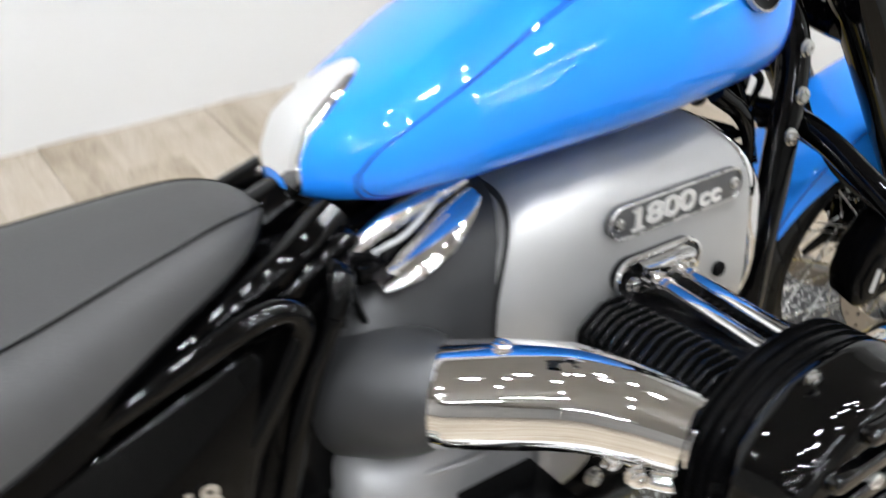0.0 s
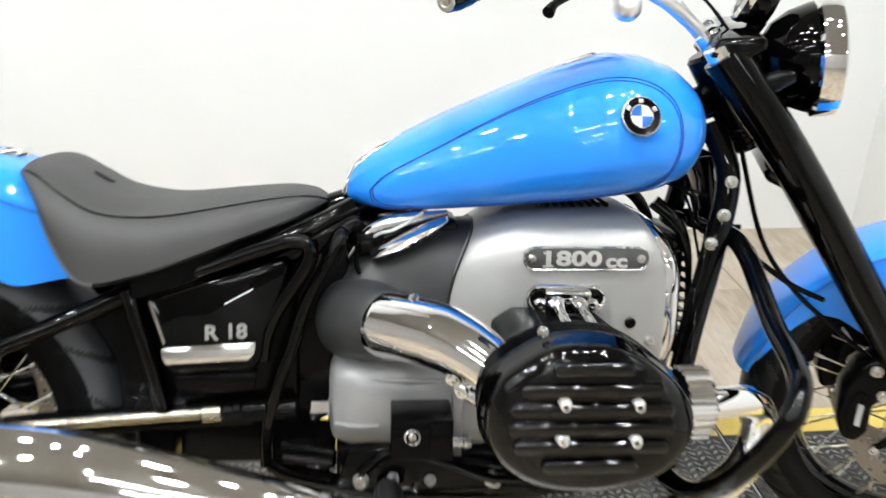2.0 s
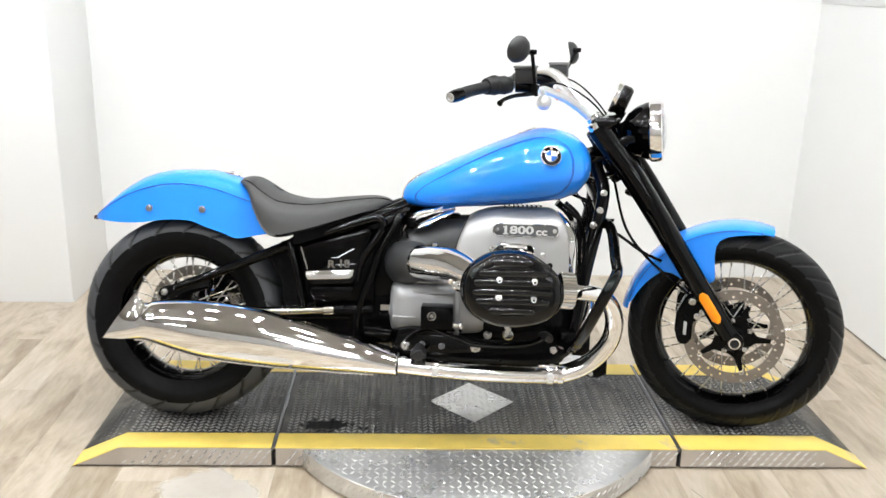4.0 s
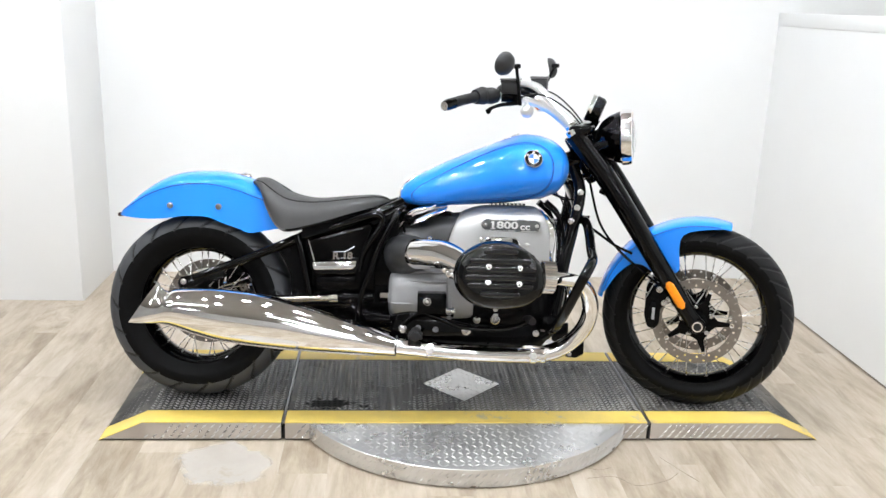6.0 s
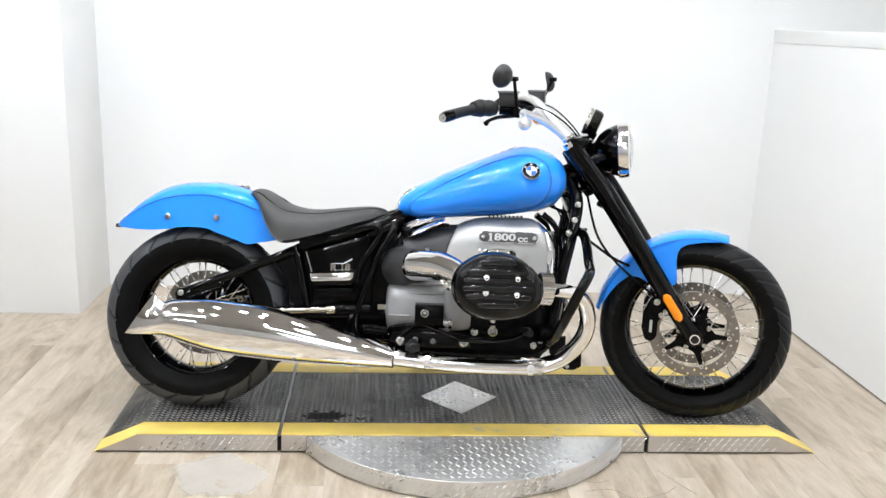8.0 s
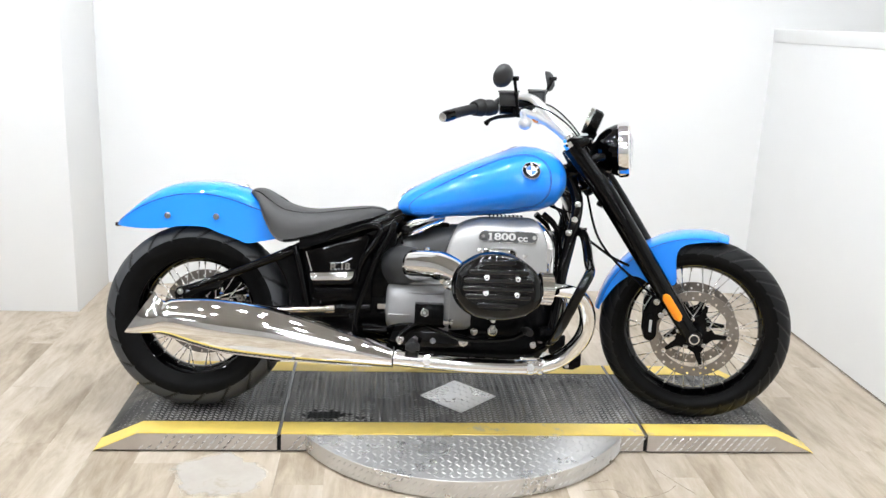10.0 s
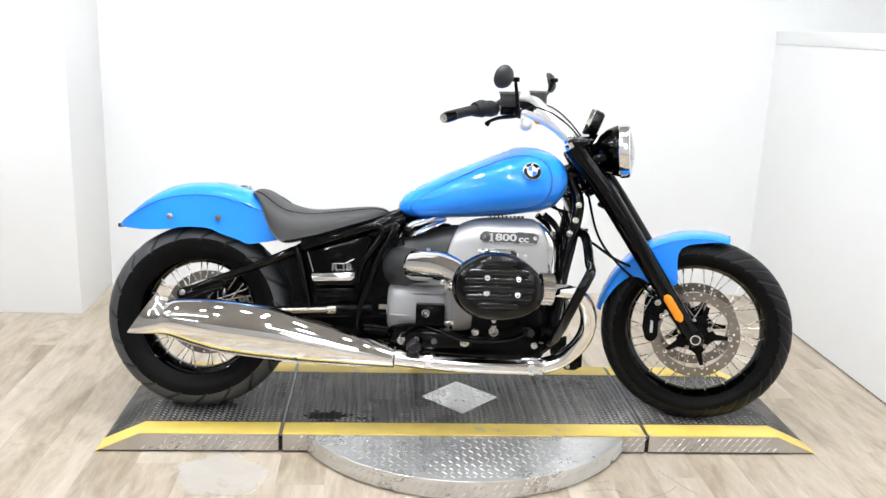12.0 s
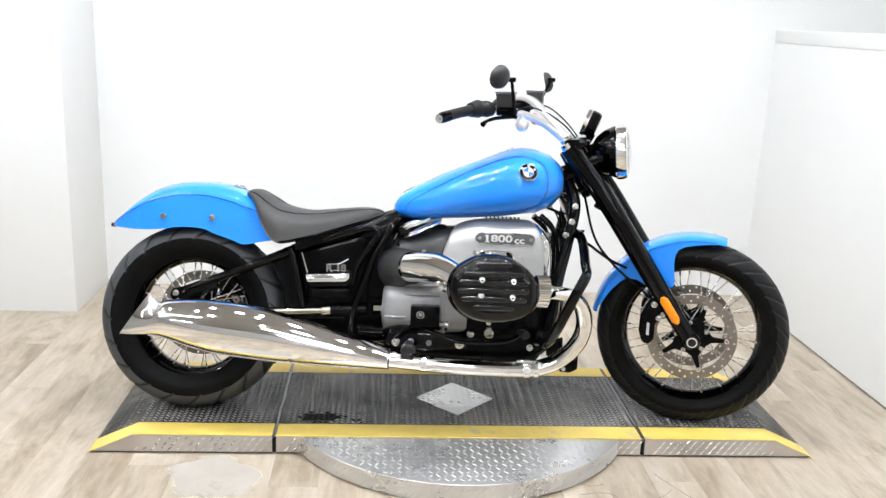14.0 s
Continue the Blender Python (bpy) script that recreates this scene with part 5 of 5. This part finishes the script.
for sg in (-1, 1):
    part("core_plug", lathe([(0.009, 0), (0.009, 0.005), (0.007, 0.007), (0.003, 0.007)], 20, axis((1.128, sg * 0.150, 0.520), (0, sg, 0))), SATIN, block)
# crown fins between housing and tank
for i in range(9):
    part("crown_fin", box(0.99 + i * 0.014, 0.995 + i * 0.014, -0.06, 0.06, 0.672, 0.699, 0.0015, 1), GLOSS, block)
part("front_cover", raked(along([(1.180, 0.140, 0.678, 0.40), (1.198, 0.143, 0.682, 0.41), (1.209, 0.138, 0.670, 0.43), (1.215, 0.118, 0.645, 0.45), (1.217, 0.080, 0.615, 0.47)], n_up=3.2, n_low=3.5)), CHROME, block, "bright front engine cover")
cooler = part("oil_cooler", box(1.216, 1.234, -0.076, 0.076, 0.445, 0.650, 0.004), SATIN, block, "black finned oil cooler")
for i in range(12):
    z = 0.450 + i * 0.0172
    part("cooler_fin", prism([(1.214, z), (1.214, z + 0.0042), (1.240, z + 0.0042), (1.240, z)], -0.090, 0.090, 0.001, 1), GLOSS, cooler)
for sg in (-1, 1):
    part("cooler_edge", tube([(1.238, sg * 0.088, 0.440), (1.240, sg * 0.092, 0.55), (1.232, sg * 0.098, 0.625), (1.208, sg * 0.102, 0.674), (1.172, sg * 0.092, 0.706)], [0.005, 0.005, 0.007, 0.011, 0.012], 12, 5), GLOSS, cooler, "gloss black cooler frame")
part("crankcase_front", along([(0.93, 0.13, 0.45, 0.22), (1.06, 0.135, 0.46, 0.215), (1.17, 0.125, 0.47, 0.22), (1.215, 0.10, 0.45, 0.25)], n_up=3, n_low=3), SATIN, block, "satin black crankcase")
part("airbox_cover", along([(0.640, 0.075, 0.545, 0.465), (0.652, 0.105, 0.575, 0.440), (0.680, 0.122, 0.605, 0.432), (0.72, 0.124, 0.630, 0.430), (0.78, 0.114, 0.650, 0.430), (0.84, 0.107, 0.659, 0.430), (0.90, 0.105, 0.662, 0.430)], n_up=2.6, n_low=3.5, split=0.45), DARK, block, "dark grey matt air intake cover")
for sg in (-1, 1):
    part("intake_neck", tube([(0.690, sg * 0.080, 0.510), (0.712, sg * 0.120, 0.516), (0.734, sg * 0.148, 0.522), (0.748, sg * 0.161, 0.523)], [0.070, 0.066, 0.058, 0.0505], 28, 6), DARK, block, "dark grey intake neck")
    intake = part("intake_cover", tube([(0.740, sg * 0.161, 0.522), (0.743, sg * 0.164, 0.522), (0.785, sg * 0.200, 0.524), (0.826, sg * 0.236, 0.523), (0.862, sg * 0.274, 0.514), (0.905, sg * 0.325, 0.496)], [0.0485, 0.0520, 0.0520, 0.0505, 0.0460, 0.0390], 36, 8), CHROME, block, "polished chrome intake elbow")
    part("bolt", bolt((0.782, sg * 0.200, 0.5745), (0, sg * 0.2, 1), 0.0080, 0.007), CHROME, intake)
    part("clip", merge(tube([(0.900, sg * 0.332, 0.470), (0.874, sg * 0.330, 0.462), (0.850, sg * 0.302, 0.464)], 0.010, 10, 4), bolt((0.848, sg * 0.308, 0.470), (-0.4, sg, 0), 0.010, 0.010), bolt((0.836, sg * 0.285, 0.480), (0, sg, -0.3), 0.009, 0.010)), CHROME, intake, "chrome clamp with bright bolts")
    lobe = []
    for i in range(15):
        u = i / 14
        c = V(0.717 + 0.121 * u, sg * (0.100 - 0.012 * u), 0.612 + 0.057 * u)
        r = 0.0178 * (1.12 - 0.24 * u) * math.sin(math.pi * (0.06 + 0.88 * u)) ** 0.5
        lobe.append([c + V(-0.2 * r * math.cos(b), sg * (1.35 * r * math.sin(b)) + sg * 0.010 * math.sin(math.pi * u), 0.48 * r * math.cos(b) - 0.30 * r * math.sin(b) + 0.006) for b in (2 * math.pi * k / 16 for k in range(16))])
    part("intake_trim", loft(lobe), CHROME, block, "chrome trim under the tank")
    part("upper_trim", tube([(0.678, sg * 0.072, 0.606), (0.694, sg * 0.074, 0.632), (0.715, sg * 0.074, 0.652), (0.745, sg * 0.074, 0.665), (0.79, sg * 0.071, 0.673), (0.84, sg * 0.066, 0.681)], [0.003, 0.006, 0.009, 0.0115, 0.0105, 0.005], 16, 6), CHROME, block, "curved chrome trim tucked under the tank")
part("gearbox", along([(0.648, 0.090, 0.425, 0.325), (0.652, 0.125, 0.448, 0.305), (0.665, 0.145, 0.460, 0.297), (0.70, 0.158, 0.466, 0.292), (0.80, 0.162, 0.472, 0.290), (0.90, 0.162, 0.470, 0.292), (0.935, 0.155, 0.462, 0.30)], n_up=3.4, n_low=3.4), CASTLOW, block, "grey cast gearbox housing")
for z, x0, x1 in ((0.428, 0.70, 0.86), (0.352, 0.66, 0.73), (0.458, 0.68, 0.84)):
    part("casting_rib", tube([(x0, -0.146 if z < 0.44 else -0.125, z), ((x0 + x1) / 2, -0.161 if z < 0.44 else -0.14, z), (x1, -0.158 if z < 0.44 else -0.135, z)], [0.003, 0.0045, 0.003], 10, 6), CASTLOW, block, "cast rib")
part("flange", prism([(0.845, 0.300), (0.845, 0.474), (0.862, 0.476), (0.862, 0.298)], -0.172, 0.172, 0.004, 2), CASTLOW, block, "cast joint flange")
box_part = part("control_unit", merge(box(0.748, 0.842, -0.245, -0.160, 0.332, 0.398, 0.004), box(0.806, 0.836, -0.250, -0.244, 0.340, 0.392, 0.002)), SATIN, block, "black square cover with a round mark")
part("round_mark", lathe([(0.0125, 0), (0.0125, 0.003), (0.0112, 0.0042), (0.0100, 0.003), (0.0100, 0)], 24, axis((0.780, -0.245, 0.371), (0, -1, 0)), True), STEEL, box_part, "round bright ring")
part("mark_centre", lathe([(0.0060, 0), (0.0060, 0.002), (0.0048, 0.003), (0.001, 0.003)], 20, axis((0.780, -0.245, 0.371), (0, -1, 0))), STEEL, box_part, "small bright screw")
part("sensor", merge(rod((0.842, -0.19, 0.338), (0.875, -0.19, 0.336), 0.009, 12, 0.002), rod((0.862, -0.19, 0.337), (0.870, -0.19, 0.337), 0.0115, 12, 0.001)), STEEL, block)
part("sump", along([(0.66, 0.10, 0.31, 0.225), (0.70, 0.125, 0.315, 0.205), (0.95, 0.135, 0.32, 0.195), (1.15, 0.13, 0.32, 0.20), (1.20, 0.10, 0.31, 0.23)], n_up=4, n_low=4), SATIN, block, "satin black sump")

HEAD = [(0.859, 0.480), (0.866, 0.514), (0.884, 0.540), (0.912, 0.560), (0.944, 0.576), (0.99, 0.582), (1.036, 0.577), (1.074, 0.559), (1.106, 0.535), (1.129, 0.510), (1.141, 0.488), (1.144, 0.463), (1.138, 0.437), (1.119, 0.409), (1.086, 0.388), (1.04, 0.376), (0.996, 0.372), (0.952, 0.376), (0.917, 0.388), (0.888, 0.408), (0.869, 0.434), (0.861, 0.457)]
head_c = V(0.998, 0, 0.481)
smooth_head = [(p.x, p.z) for p in spline([(x, 0, z) for x, z in HEAD + HEAD[:1]], 3)[:-1]]


def head_ring(y, s, dz=0.0):
    return [V(head_c.x + (x - head_c.x) * s, y, head_c.z + dz + (z - head_c.z) * s) for x, z in smooth_head]


for sg in (-1, 1):
    cyl = part("cylinder", loft([head_ring(sg * 0.13, 0.56), head_ring(sg * 0.37, 0.56)]), SATIN, bike, "black finned engine cylinder")
    for i in range(16):
        y = 0.163 + i * 0.0113
        s = 0.81 + 0.02 * math.sin(i * 0.5) if i < 13 else 0.86
        outline = []
        for x, z in smooth_head:
            dx, dz = (x - head_c.x) * s, (z - head_c.z) * s
            outline.append((head_c.x + max(-0.094, min(0.108, dx)), head_c.z + max(-0.086, min(0.068 if abs(x - 1.02) > 0.05 else 0.054, dz))))
        part("fin", prism(outline, sg * y - 0.0014, sg * y + 0.0014, 0.0007, 1), FINBLACK, cyl)
    head = part("cylinder_head", loft([head_ring(sg * y, s) for y, s in ((0.335, 0.90), (0.338, 0.935), (0.382, 0.955), (0.386, 0.93))]), SATIN, bike, "black cylinder head")
    for i in range(4):
        y = 0.340 + i * 0.0125
        part("fin", loft([head_ring(sg * (y - 0.0016), 0.985), head_ring(sg * (y + 0.0016), 0.985)]), SATIN, head)
    cover = part("valve_cover", loft([head_ring(sg * y, s) for y, s in ((0.386, 1.0), (0.392, 1.012), (0.398, 1.0), (0.402, 0.985), (0.422, 0.970), (0.434, 0.945), (0.443, 0.89), (0.448, 0.80), (0.450, 0.66), (0.4505, 0.3))]), LACQUER, head, "gloss black valve cover", sharp=50)
    for z, x0, x1 in ((0.552, 0.945, 1.050), (0.524, 0.905, 1.090), (0.4985, 0.893, 1.103), (0.4735, 0.890, 1.106), (0.449, 0.898, 1.098), (0.423, 0.935, 1.060)):
        hw = 0.0085
        bar_ = prism(stadium((x0 + x1) / 2, z, (x1 - x0) / 2 - hw, hw, 6), *sorted((sg * 0.440, sg * 0.4590)), 0.0045, 4)
        part("cover_rib", bar_, RIBBLACK, cover)
    for x, z in ((0.962, 0.505), (1.056, 0.503), (0.961, 0.4585), (1.055, 0.455)):
        part("bolt", bolt((x, sg * 0.4505, z), (0, sg, 0), 0.0076, 0.009), BRIGHT, cover)
    for x, z in ((0.872, 0.500), (0.878, 0.445), (0.94, 0.585), (1.08, 0.572), (0.99, 0.372)):
        part("bolt", bolt((x, sg * 0.402, z), (0, sg, 0), 0.006, 0.005), STEEL, cover)
    ring_m = axis((1.128, sg * 0.372, 0.474), (0.97, sg * -0.12, -0.03))
    gear = []
    for k in range(96):
        a = 2 * math.pi * k / 96
        gear.append(0.050 if (k // 2) % 2 else 0.0455)
    nut = loft([[ring_m @ V(g * math.cos(2 * math.pi * k / 96), g * math.sin(2 * math.pi * k / 96), h) for k, g in enumerate(gear)] for h in (0.004, 0.042)])
    pipe = part("exhaust_pipe", tube([(1.135, sg * 0.372, 0.474), (1.190, sg * 0.366, 0.470), (1.248, sg * 0.330, 0.458), (1.290, sg * 0.282, 0.425), (1.312, sg * 0.242, 0.365), (1.299, sg * 0.225, 0.302), (1.257, sg * 0.203, 0.246), (1.197, sg * 0.200, 0.212), (1.12, sg * 0.200, 0.200), (0.90, sg * 0.200, 0.201), (0.668, sg * 0.200, 0.218)], [0.022, 0.022, 0.023, 0.025, 0.027] + [0.0275] * 6, 28, 6), CHROME, bike, "polished chrome exhaust pipe")
    part("exhaust_nut", nut, CHROME, pipe, "finned chrome exhaust nut", sharp=20)
    part("clamp", merge(rod((1.155, sg * 0.2, 0.200), (1.175, sg * 0.2, 0.201), 0.0285, 24, 0.003), rod((1.158, sg * 0.215, 0.222), (1.172, sg * 0.240, 0.222), 0.007, 10), box(1.10, 1.165, *sorted((sg * 0.185, sg * 0.215)), 0.222, 0.232, 0.003)), CHROME, pipe, "chrome pipe clamp")
    for cx, cz in ((0.795, 0.2085), (1.134, 0.1995)):
        clamp = part("clamp", merge(rod((cx - 0.011, sg * 0.200, cz), (cx + 0.011, sg * 0.200, cz), 0.0295, 28, 0.002), box(cx - 0.009, cx + 0.009, *sorted((sg * 0.222, sg * 0.240)), cz - 0.012, cz + 0.014, 0.003)), CHROME, pipe, "chrome pipe clamp")
        part("clamp_bolt", bolt((cx - 0.002, sg * 0.240, cz + 0.003), (0, sg, 0), 0.0105, 0.010, 6), BRIGHT, clamp, "bright clamp bolt")
    MUF = [((-0.101, 0.408), (-0.192, 0.272), 0.010), ((-0.085, 0.385), (-0.160, 0.2705), 0.018), ((-0.066, 0.377), (-0.115, 0.270), 0.028), ((-0.040, 0.386), (-0.062, 0.268), 0.040), ((0.04, 0.392), (0.036, 0.239), 0.052), ((0.125, 0.389), (0.128, 0.219), 0.057), ((0.273, 0.371), (0.30, 0.202), 0.058), ((0.422, 0.331), (0.43, 0.195), 0.053), ((0.571, 0.288), (0.575, 0.189), 0.046), ((0.676, 0.252), (0.680, 0.186), 0.036)]
    tt, bb, ww = spline([(a[0], 0, a[1]) for a, _, _ in MUF], 6), spline([(b[0], 0, b[1]) for _, b, _ in MUF], 6), spline([(w, 0, 0) for _, _, w in MUF], 6)
    rings = []
    for t, b, w in zip(tt, bb, ww):
        ring = []
        for k in range(40):
            a = 2 * math.pi * k / 40
            ca, sa = math.cos(a), math.sin(a)
            f = 0.5 + 0.5 * math.copysign(abs(ca) ** (2 / 1.9), ca)
            p = b.lerp(t, f)
            ring.append(V(p.x, sg * (0.205 + 0.012 * (1 - f)) + w.x * math.copysign(abs(sa) ** (2 / 1.5), sa), p.z))
        rings.append(ring)
    muffler = part("muffler", loft(rings), CHROME, bike, "polished chrome fishtail muffler", sharp=60)
    part("joint_band", lathe([(0.0335, -0.002), (0.0335, 0.002)], 32, axis((0.682, sg * 0.206, 0.2185), (1, 0, -0.05))), GAPDARK, muffler, "dark joint")
    part("under_seam", tube([V(b.x, sg * 0.217, b.z - 0.001) for b in bb[14:-4]], 0.003, 8, 1), CHROME, muffler, "chrome lower seam")
    part("hanger", prism([(0.27, 0.205), (0.32, 0.203), (0.31, 0.188), (0.28, 0.189)], *sorted((sg * 0.19, sg * 0.20)), 0.002), SATIN, muffler)

# engine guard, pegs and pedals
for sg in (-1, 1):
    guard = part("engine_guard", tube([(1.285, sg * 0.03, 0.655), (1.303, sg * 0.10, 0.650), (1.309, sg * 0.15, 0.630), (1.306, sg * 0.21, 0.598), (1.298, sg * 0.29, 0.558), (1.289, sg * 0.37, 0.536), (1.274, sg * 0.43, 0.522), (1.257, sg * 0.460, 0.500), (1.243, sg * 0.462, 0.474), (1.220, sg * 0.43, 0.412), (1.199, sg * 0.37, 0.345), (1.186, sg * 0.29, 0.302), (1.175, sg * 0.17, 0.285)], 0.0158, 16, 6), GLOSS, bike, "gloss black engine guard hoop")
    part("guard_mount", merge(rod((1.255, sg * 0.055, 0.662), (1.294, sg * 0.075, 0.648), 0.007, 10, 0.002), rod((1.262, sg * 0.085, 0.650), (1.302, sg * 0.105, 0.640), 0.007, 10, 0.002)), SATIN, guard)
    part("guard_bracket", box(1.165, 1.215, *sorted((sg * 0.09, sg * 0.175)), 0.275, 0.325, 0.006), SATIN, guard)
    part("skid_plate", prism([(1.245, 0.240), (1.308, 0.262), (1.308, 0.202), (1.283, 0.189), (1.249, 0.191)], *sorted((sg * 0.150, sg * 0.178)), 0.004), SATIN, bike, "black bracket under the pipe")
    part("bolt", bolt((1.260, sg * 0.178, 0.202), (0, sg, 0), 0.006, 0.005), STEEL, bike)
    peg = part("foot_peg", merge(rod((0.745, sg * 0.19, 0.265), (0.745, sg * 0.285, 0.262), 0.017, 16, 0.004), box(0.722, 0.768, *sorted((sg * 0.20, sg * 0.285)), 0.252, 0.268, 0.005)), GRIP, bike, "black rubber foot peg")
part("brake_pedal", tube([(0.700, -0.185, 0.285), (0.74, -0.190, 0.318), (0.78, -0.195, 0.325), (0.84, -0.20, 0.305), (0.905, -0.21, 0.285), (1.00, -0.215, 0.284), (1.07, -0.225, 0.295), (1.115, -0.23, 0.318)], [0.009, 0.009, 0.008, 0.0075, 0.0075, 0.0075, 0.0075, 0.009], 12, 6), GLOSS, bike, "gloss black brake pedal rod")
part("pedal_pad", tube([(1.105, -0.21, 0.318), (1.115, -0.235, 0.322), (1.122, -0.275, 0.320)], [0.012, 0.014, 0.012], 12, 4), GRIP, bike, "black brake pedal pad")
part("peg_bracket", merge(prism([(0.66, 0.258), (0.68, 0.318), (0.75, 0.330), (0.82, 0.312), (0.93, 0.292), (0.94, 0.258), (0.80, 0.245)], -0.185, -0.165, 0.006, 2), rod((0.66, -0.175, 0.300), (0.58, -0.150, 0.298), 0.010, 12)), GLOSS, bike, "black foot peg bracket")
for x, z, r in ((0.702, 0.273, 0.011), (0.912, 0.273, 0.0125), (0.949, 0.303, 0.010), (1.150, 0.263, 0.009), (0.752, 0.277, 0.008), (0.811, 0.273, 0.008)):
    part("bolt", bolt((x, -0.188 if x < 0.93 else -0.142, z), (0, -1, 0), r, 0.010), DARKBOLT if r < 0.0085 else STEEL, bike)
part("oil_plug", merge(lathe([(0.016, 0), (0.016, 0.008), (0.013, 0.011), (0.010, 0.011), (0.009, 0.006), (0.006, 0.006), (0.005, 0.010), (0.002, 0.010)], 24, axis((1.011, -0.140, 0.306), (0, -1, 0))), box(1.003, 1.019, -0.152, -0.142, 0.316, 0.326, 0.002)), STEEL, bike, "bright round oil plug")
part("linkage", merge(rod((0.575, -0.13, 0.310), (0.66, -0.16, 0.305), 0.008, 10), box(0.585, 0.625, -0.15, -0.12, 0.298, 0.318, 0.004), rod((0.62, -0.14, 0.29), (0.65, -0.17, 0.288), 0.007, 10)), SATIN, bike)
part("harness", tube([(0.665, -0.150, 0.310), (0.72, -0.165, 0.322), (0.80, -0.17, 0.322), (0.87, -0.165, 0.318)], 0.006, 8, 6), SATIN, bike)
part("side_stand", tube([(0.80, 0.12, 0.23), (0.78, 0.20, 0.17), (0.75, 0.41, 0.105)], [0.013, 0.012, 0.012], 12, 4), GLOSS, bike, "black side stand")
part("stand_foot", moved(box(-0.025, 0.025, -0.020, 0.020, 0.0, 0.012, 0.003), Matrix.Translation((0.75, 0.42, 0.0935)) @ Matrix.Rotation(LEAN, 4, "X")), GLOSS, bike)

# ---- floor planks, nearest part of the floor ----
PW, PL = 0.152, 1.22
pb = bmesh.new()
bmesh.ops.create_cube(pb, size=1, matrix=Matrix.Diagonal((PW - 0.0003, PL - 0.0003, 0.004, 1)))
bevel(pb, 0.0002, 1)
finish(pb)
plank_mesh = bpy.data.meshes.new("plank")
pb.to_mesh(plank_mesh)
pb.free()
plank_mesh.materials.append(WOOD)
for i in range(42):
    x = -3.5 + (i + 0.5) * PW
    shift = (i * 0.37) % 1.0 * PL
    for j in range(5):
        y1 = BACK + 0.4 - shift - j * PL
        y0 = y1 - PL
        limit = BACK if x > JOGX else JOG
        if y1 < -2.6 or y0 > limit or x > RIGHT:
            continue
        plank = new("plank", plank_mesh)
        plank.parent = floor
        top_y = min(y1, limit - 0.002)
        plank.location = (x, (y0 + top_y) / 2, -0.002)
        if top_y < y1:
            plank.scale = (1, (top_y - y0) / PL, 1)


# marks on the floor and the deck
def floor_mark(name, x, y, rx, ry, material, label, seed, parent=floor, z=0.0):
    rnd = random.Random(seed)
    bm = bmesh.new()
    ring = []
    for i in range(40):
        a = 2 * math.pi * i / 40
        k = 0.82 + 0.12 * math.sin(2 * a + seed) + 0.10 * math.sin(5 * a + 2 * seed) + rnd.uniform(-0.05, 0.05)
        ring.append((rx * k * math.cos(a), ry * k * math.sin(a)))
    top = [bm.verts.new((u, v, 0.0006)) for u, v in ring]
    low = [bm.verts.new((u, v, -0.001)) for u, v in ring]
    bm.faces.new(top)
    for i in range(40):
        bm.faces.new((top[i], low[i], low[(i + 1) % 40], top[(i + 1) % 40]))
    ob = part(name, bm, material, parent, label)
    ob.location = (x, y, z)


def floor_scratch(points, width, seed):
    rnd = random.Random(seed)
    line = spline([(x + rnd.uniform(-0.006, 0.006), y + rnd.uniform(-0.006, 0.006), 0) for x, y in points], 6)
    bm = bmesh.new()
    pairs = []
    for i, q in enumerate(line):
        d = (line[min(i + 1, len(line) - 1)] - line[max(i - 1, 0)]).normalized()
        s = V(-d.y, d.x, 0) * width * rnd.uniform(0.3, 1.0)
        pairs.append([bm.verts.new((q.x + s.x * k, q.y + s.y * k, z)) for k, z in ((1, -0.0005), (0.6, 0.0005), (-0.6, 0.0005), (-1, -0.0005))])
    for a, b in zip(pairs, pairs[1:]):
        for k in range(3):
            bm.faces.new((a[k], a[k + 1], b[k + 1], b[k]))
    tagged(part("scratch", bm, SCRATCH, floor), "thin dark scratch in the floor")


floor_mark("scuff", -0.79, -0.46, 0.20, 0.18, PALEPATCH, "pale patch on the floor", 3)
floor_mark("stain", -0.46, -0.165, 0.085, 0.034, STAIN, "dark oily stain on the deck", 7, deck, PH)
floor_scratch([(0.36, -0.56), (0.44, -0.545), (0.50, -0.60), (0.60, -0.575), (0.66, -0.52)], 0.0022, 1)
floor_scratch([(0.62, -0.43), (0.67, -0.50), (0.70, -0.58)], 0.0018, 2)
floor_scratch([(0.33, -0.47), (0.40, -0.50), (0.45, -0.49)], 0.0016, 4)
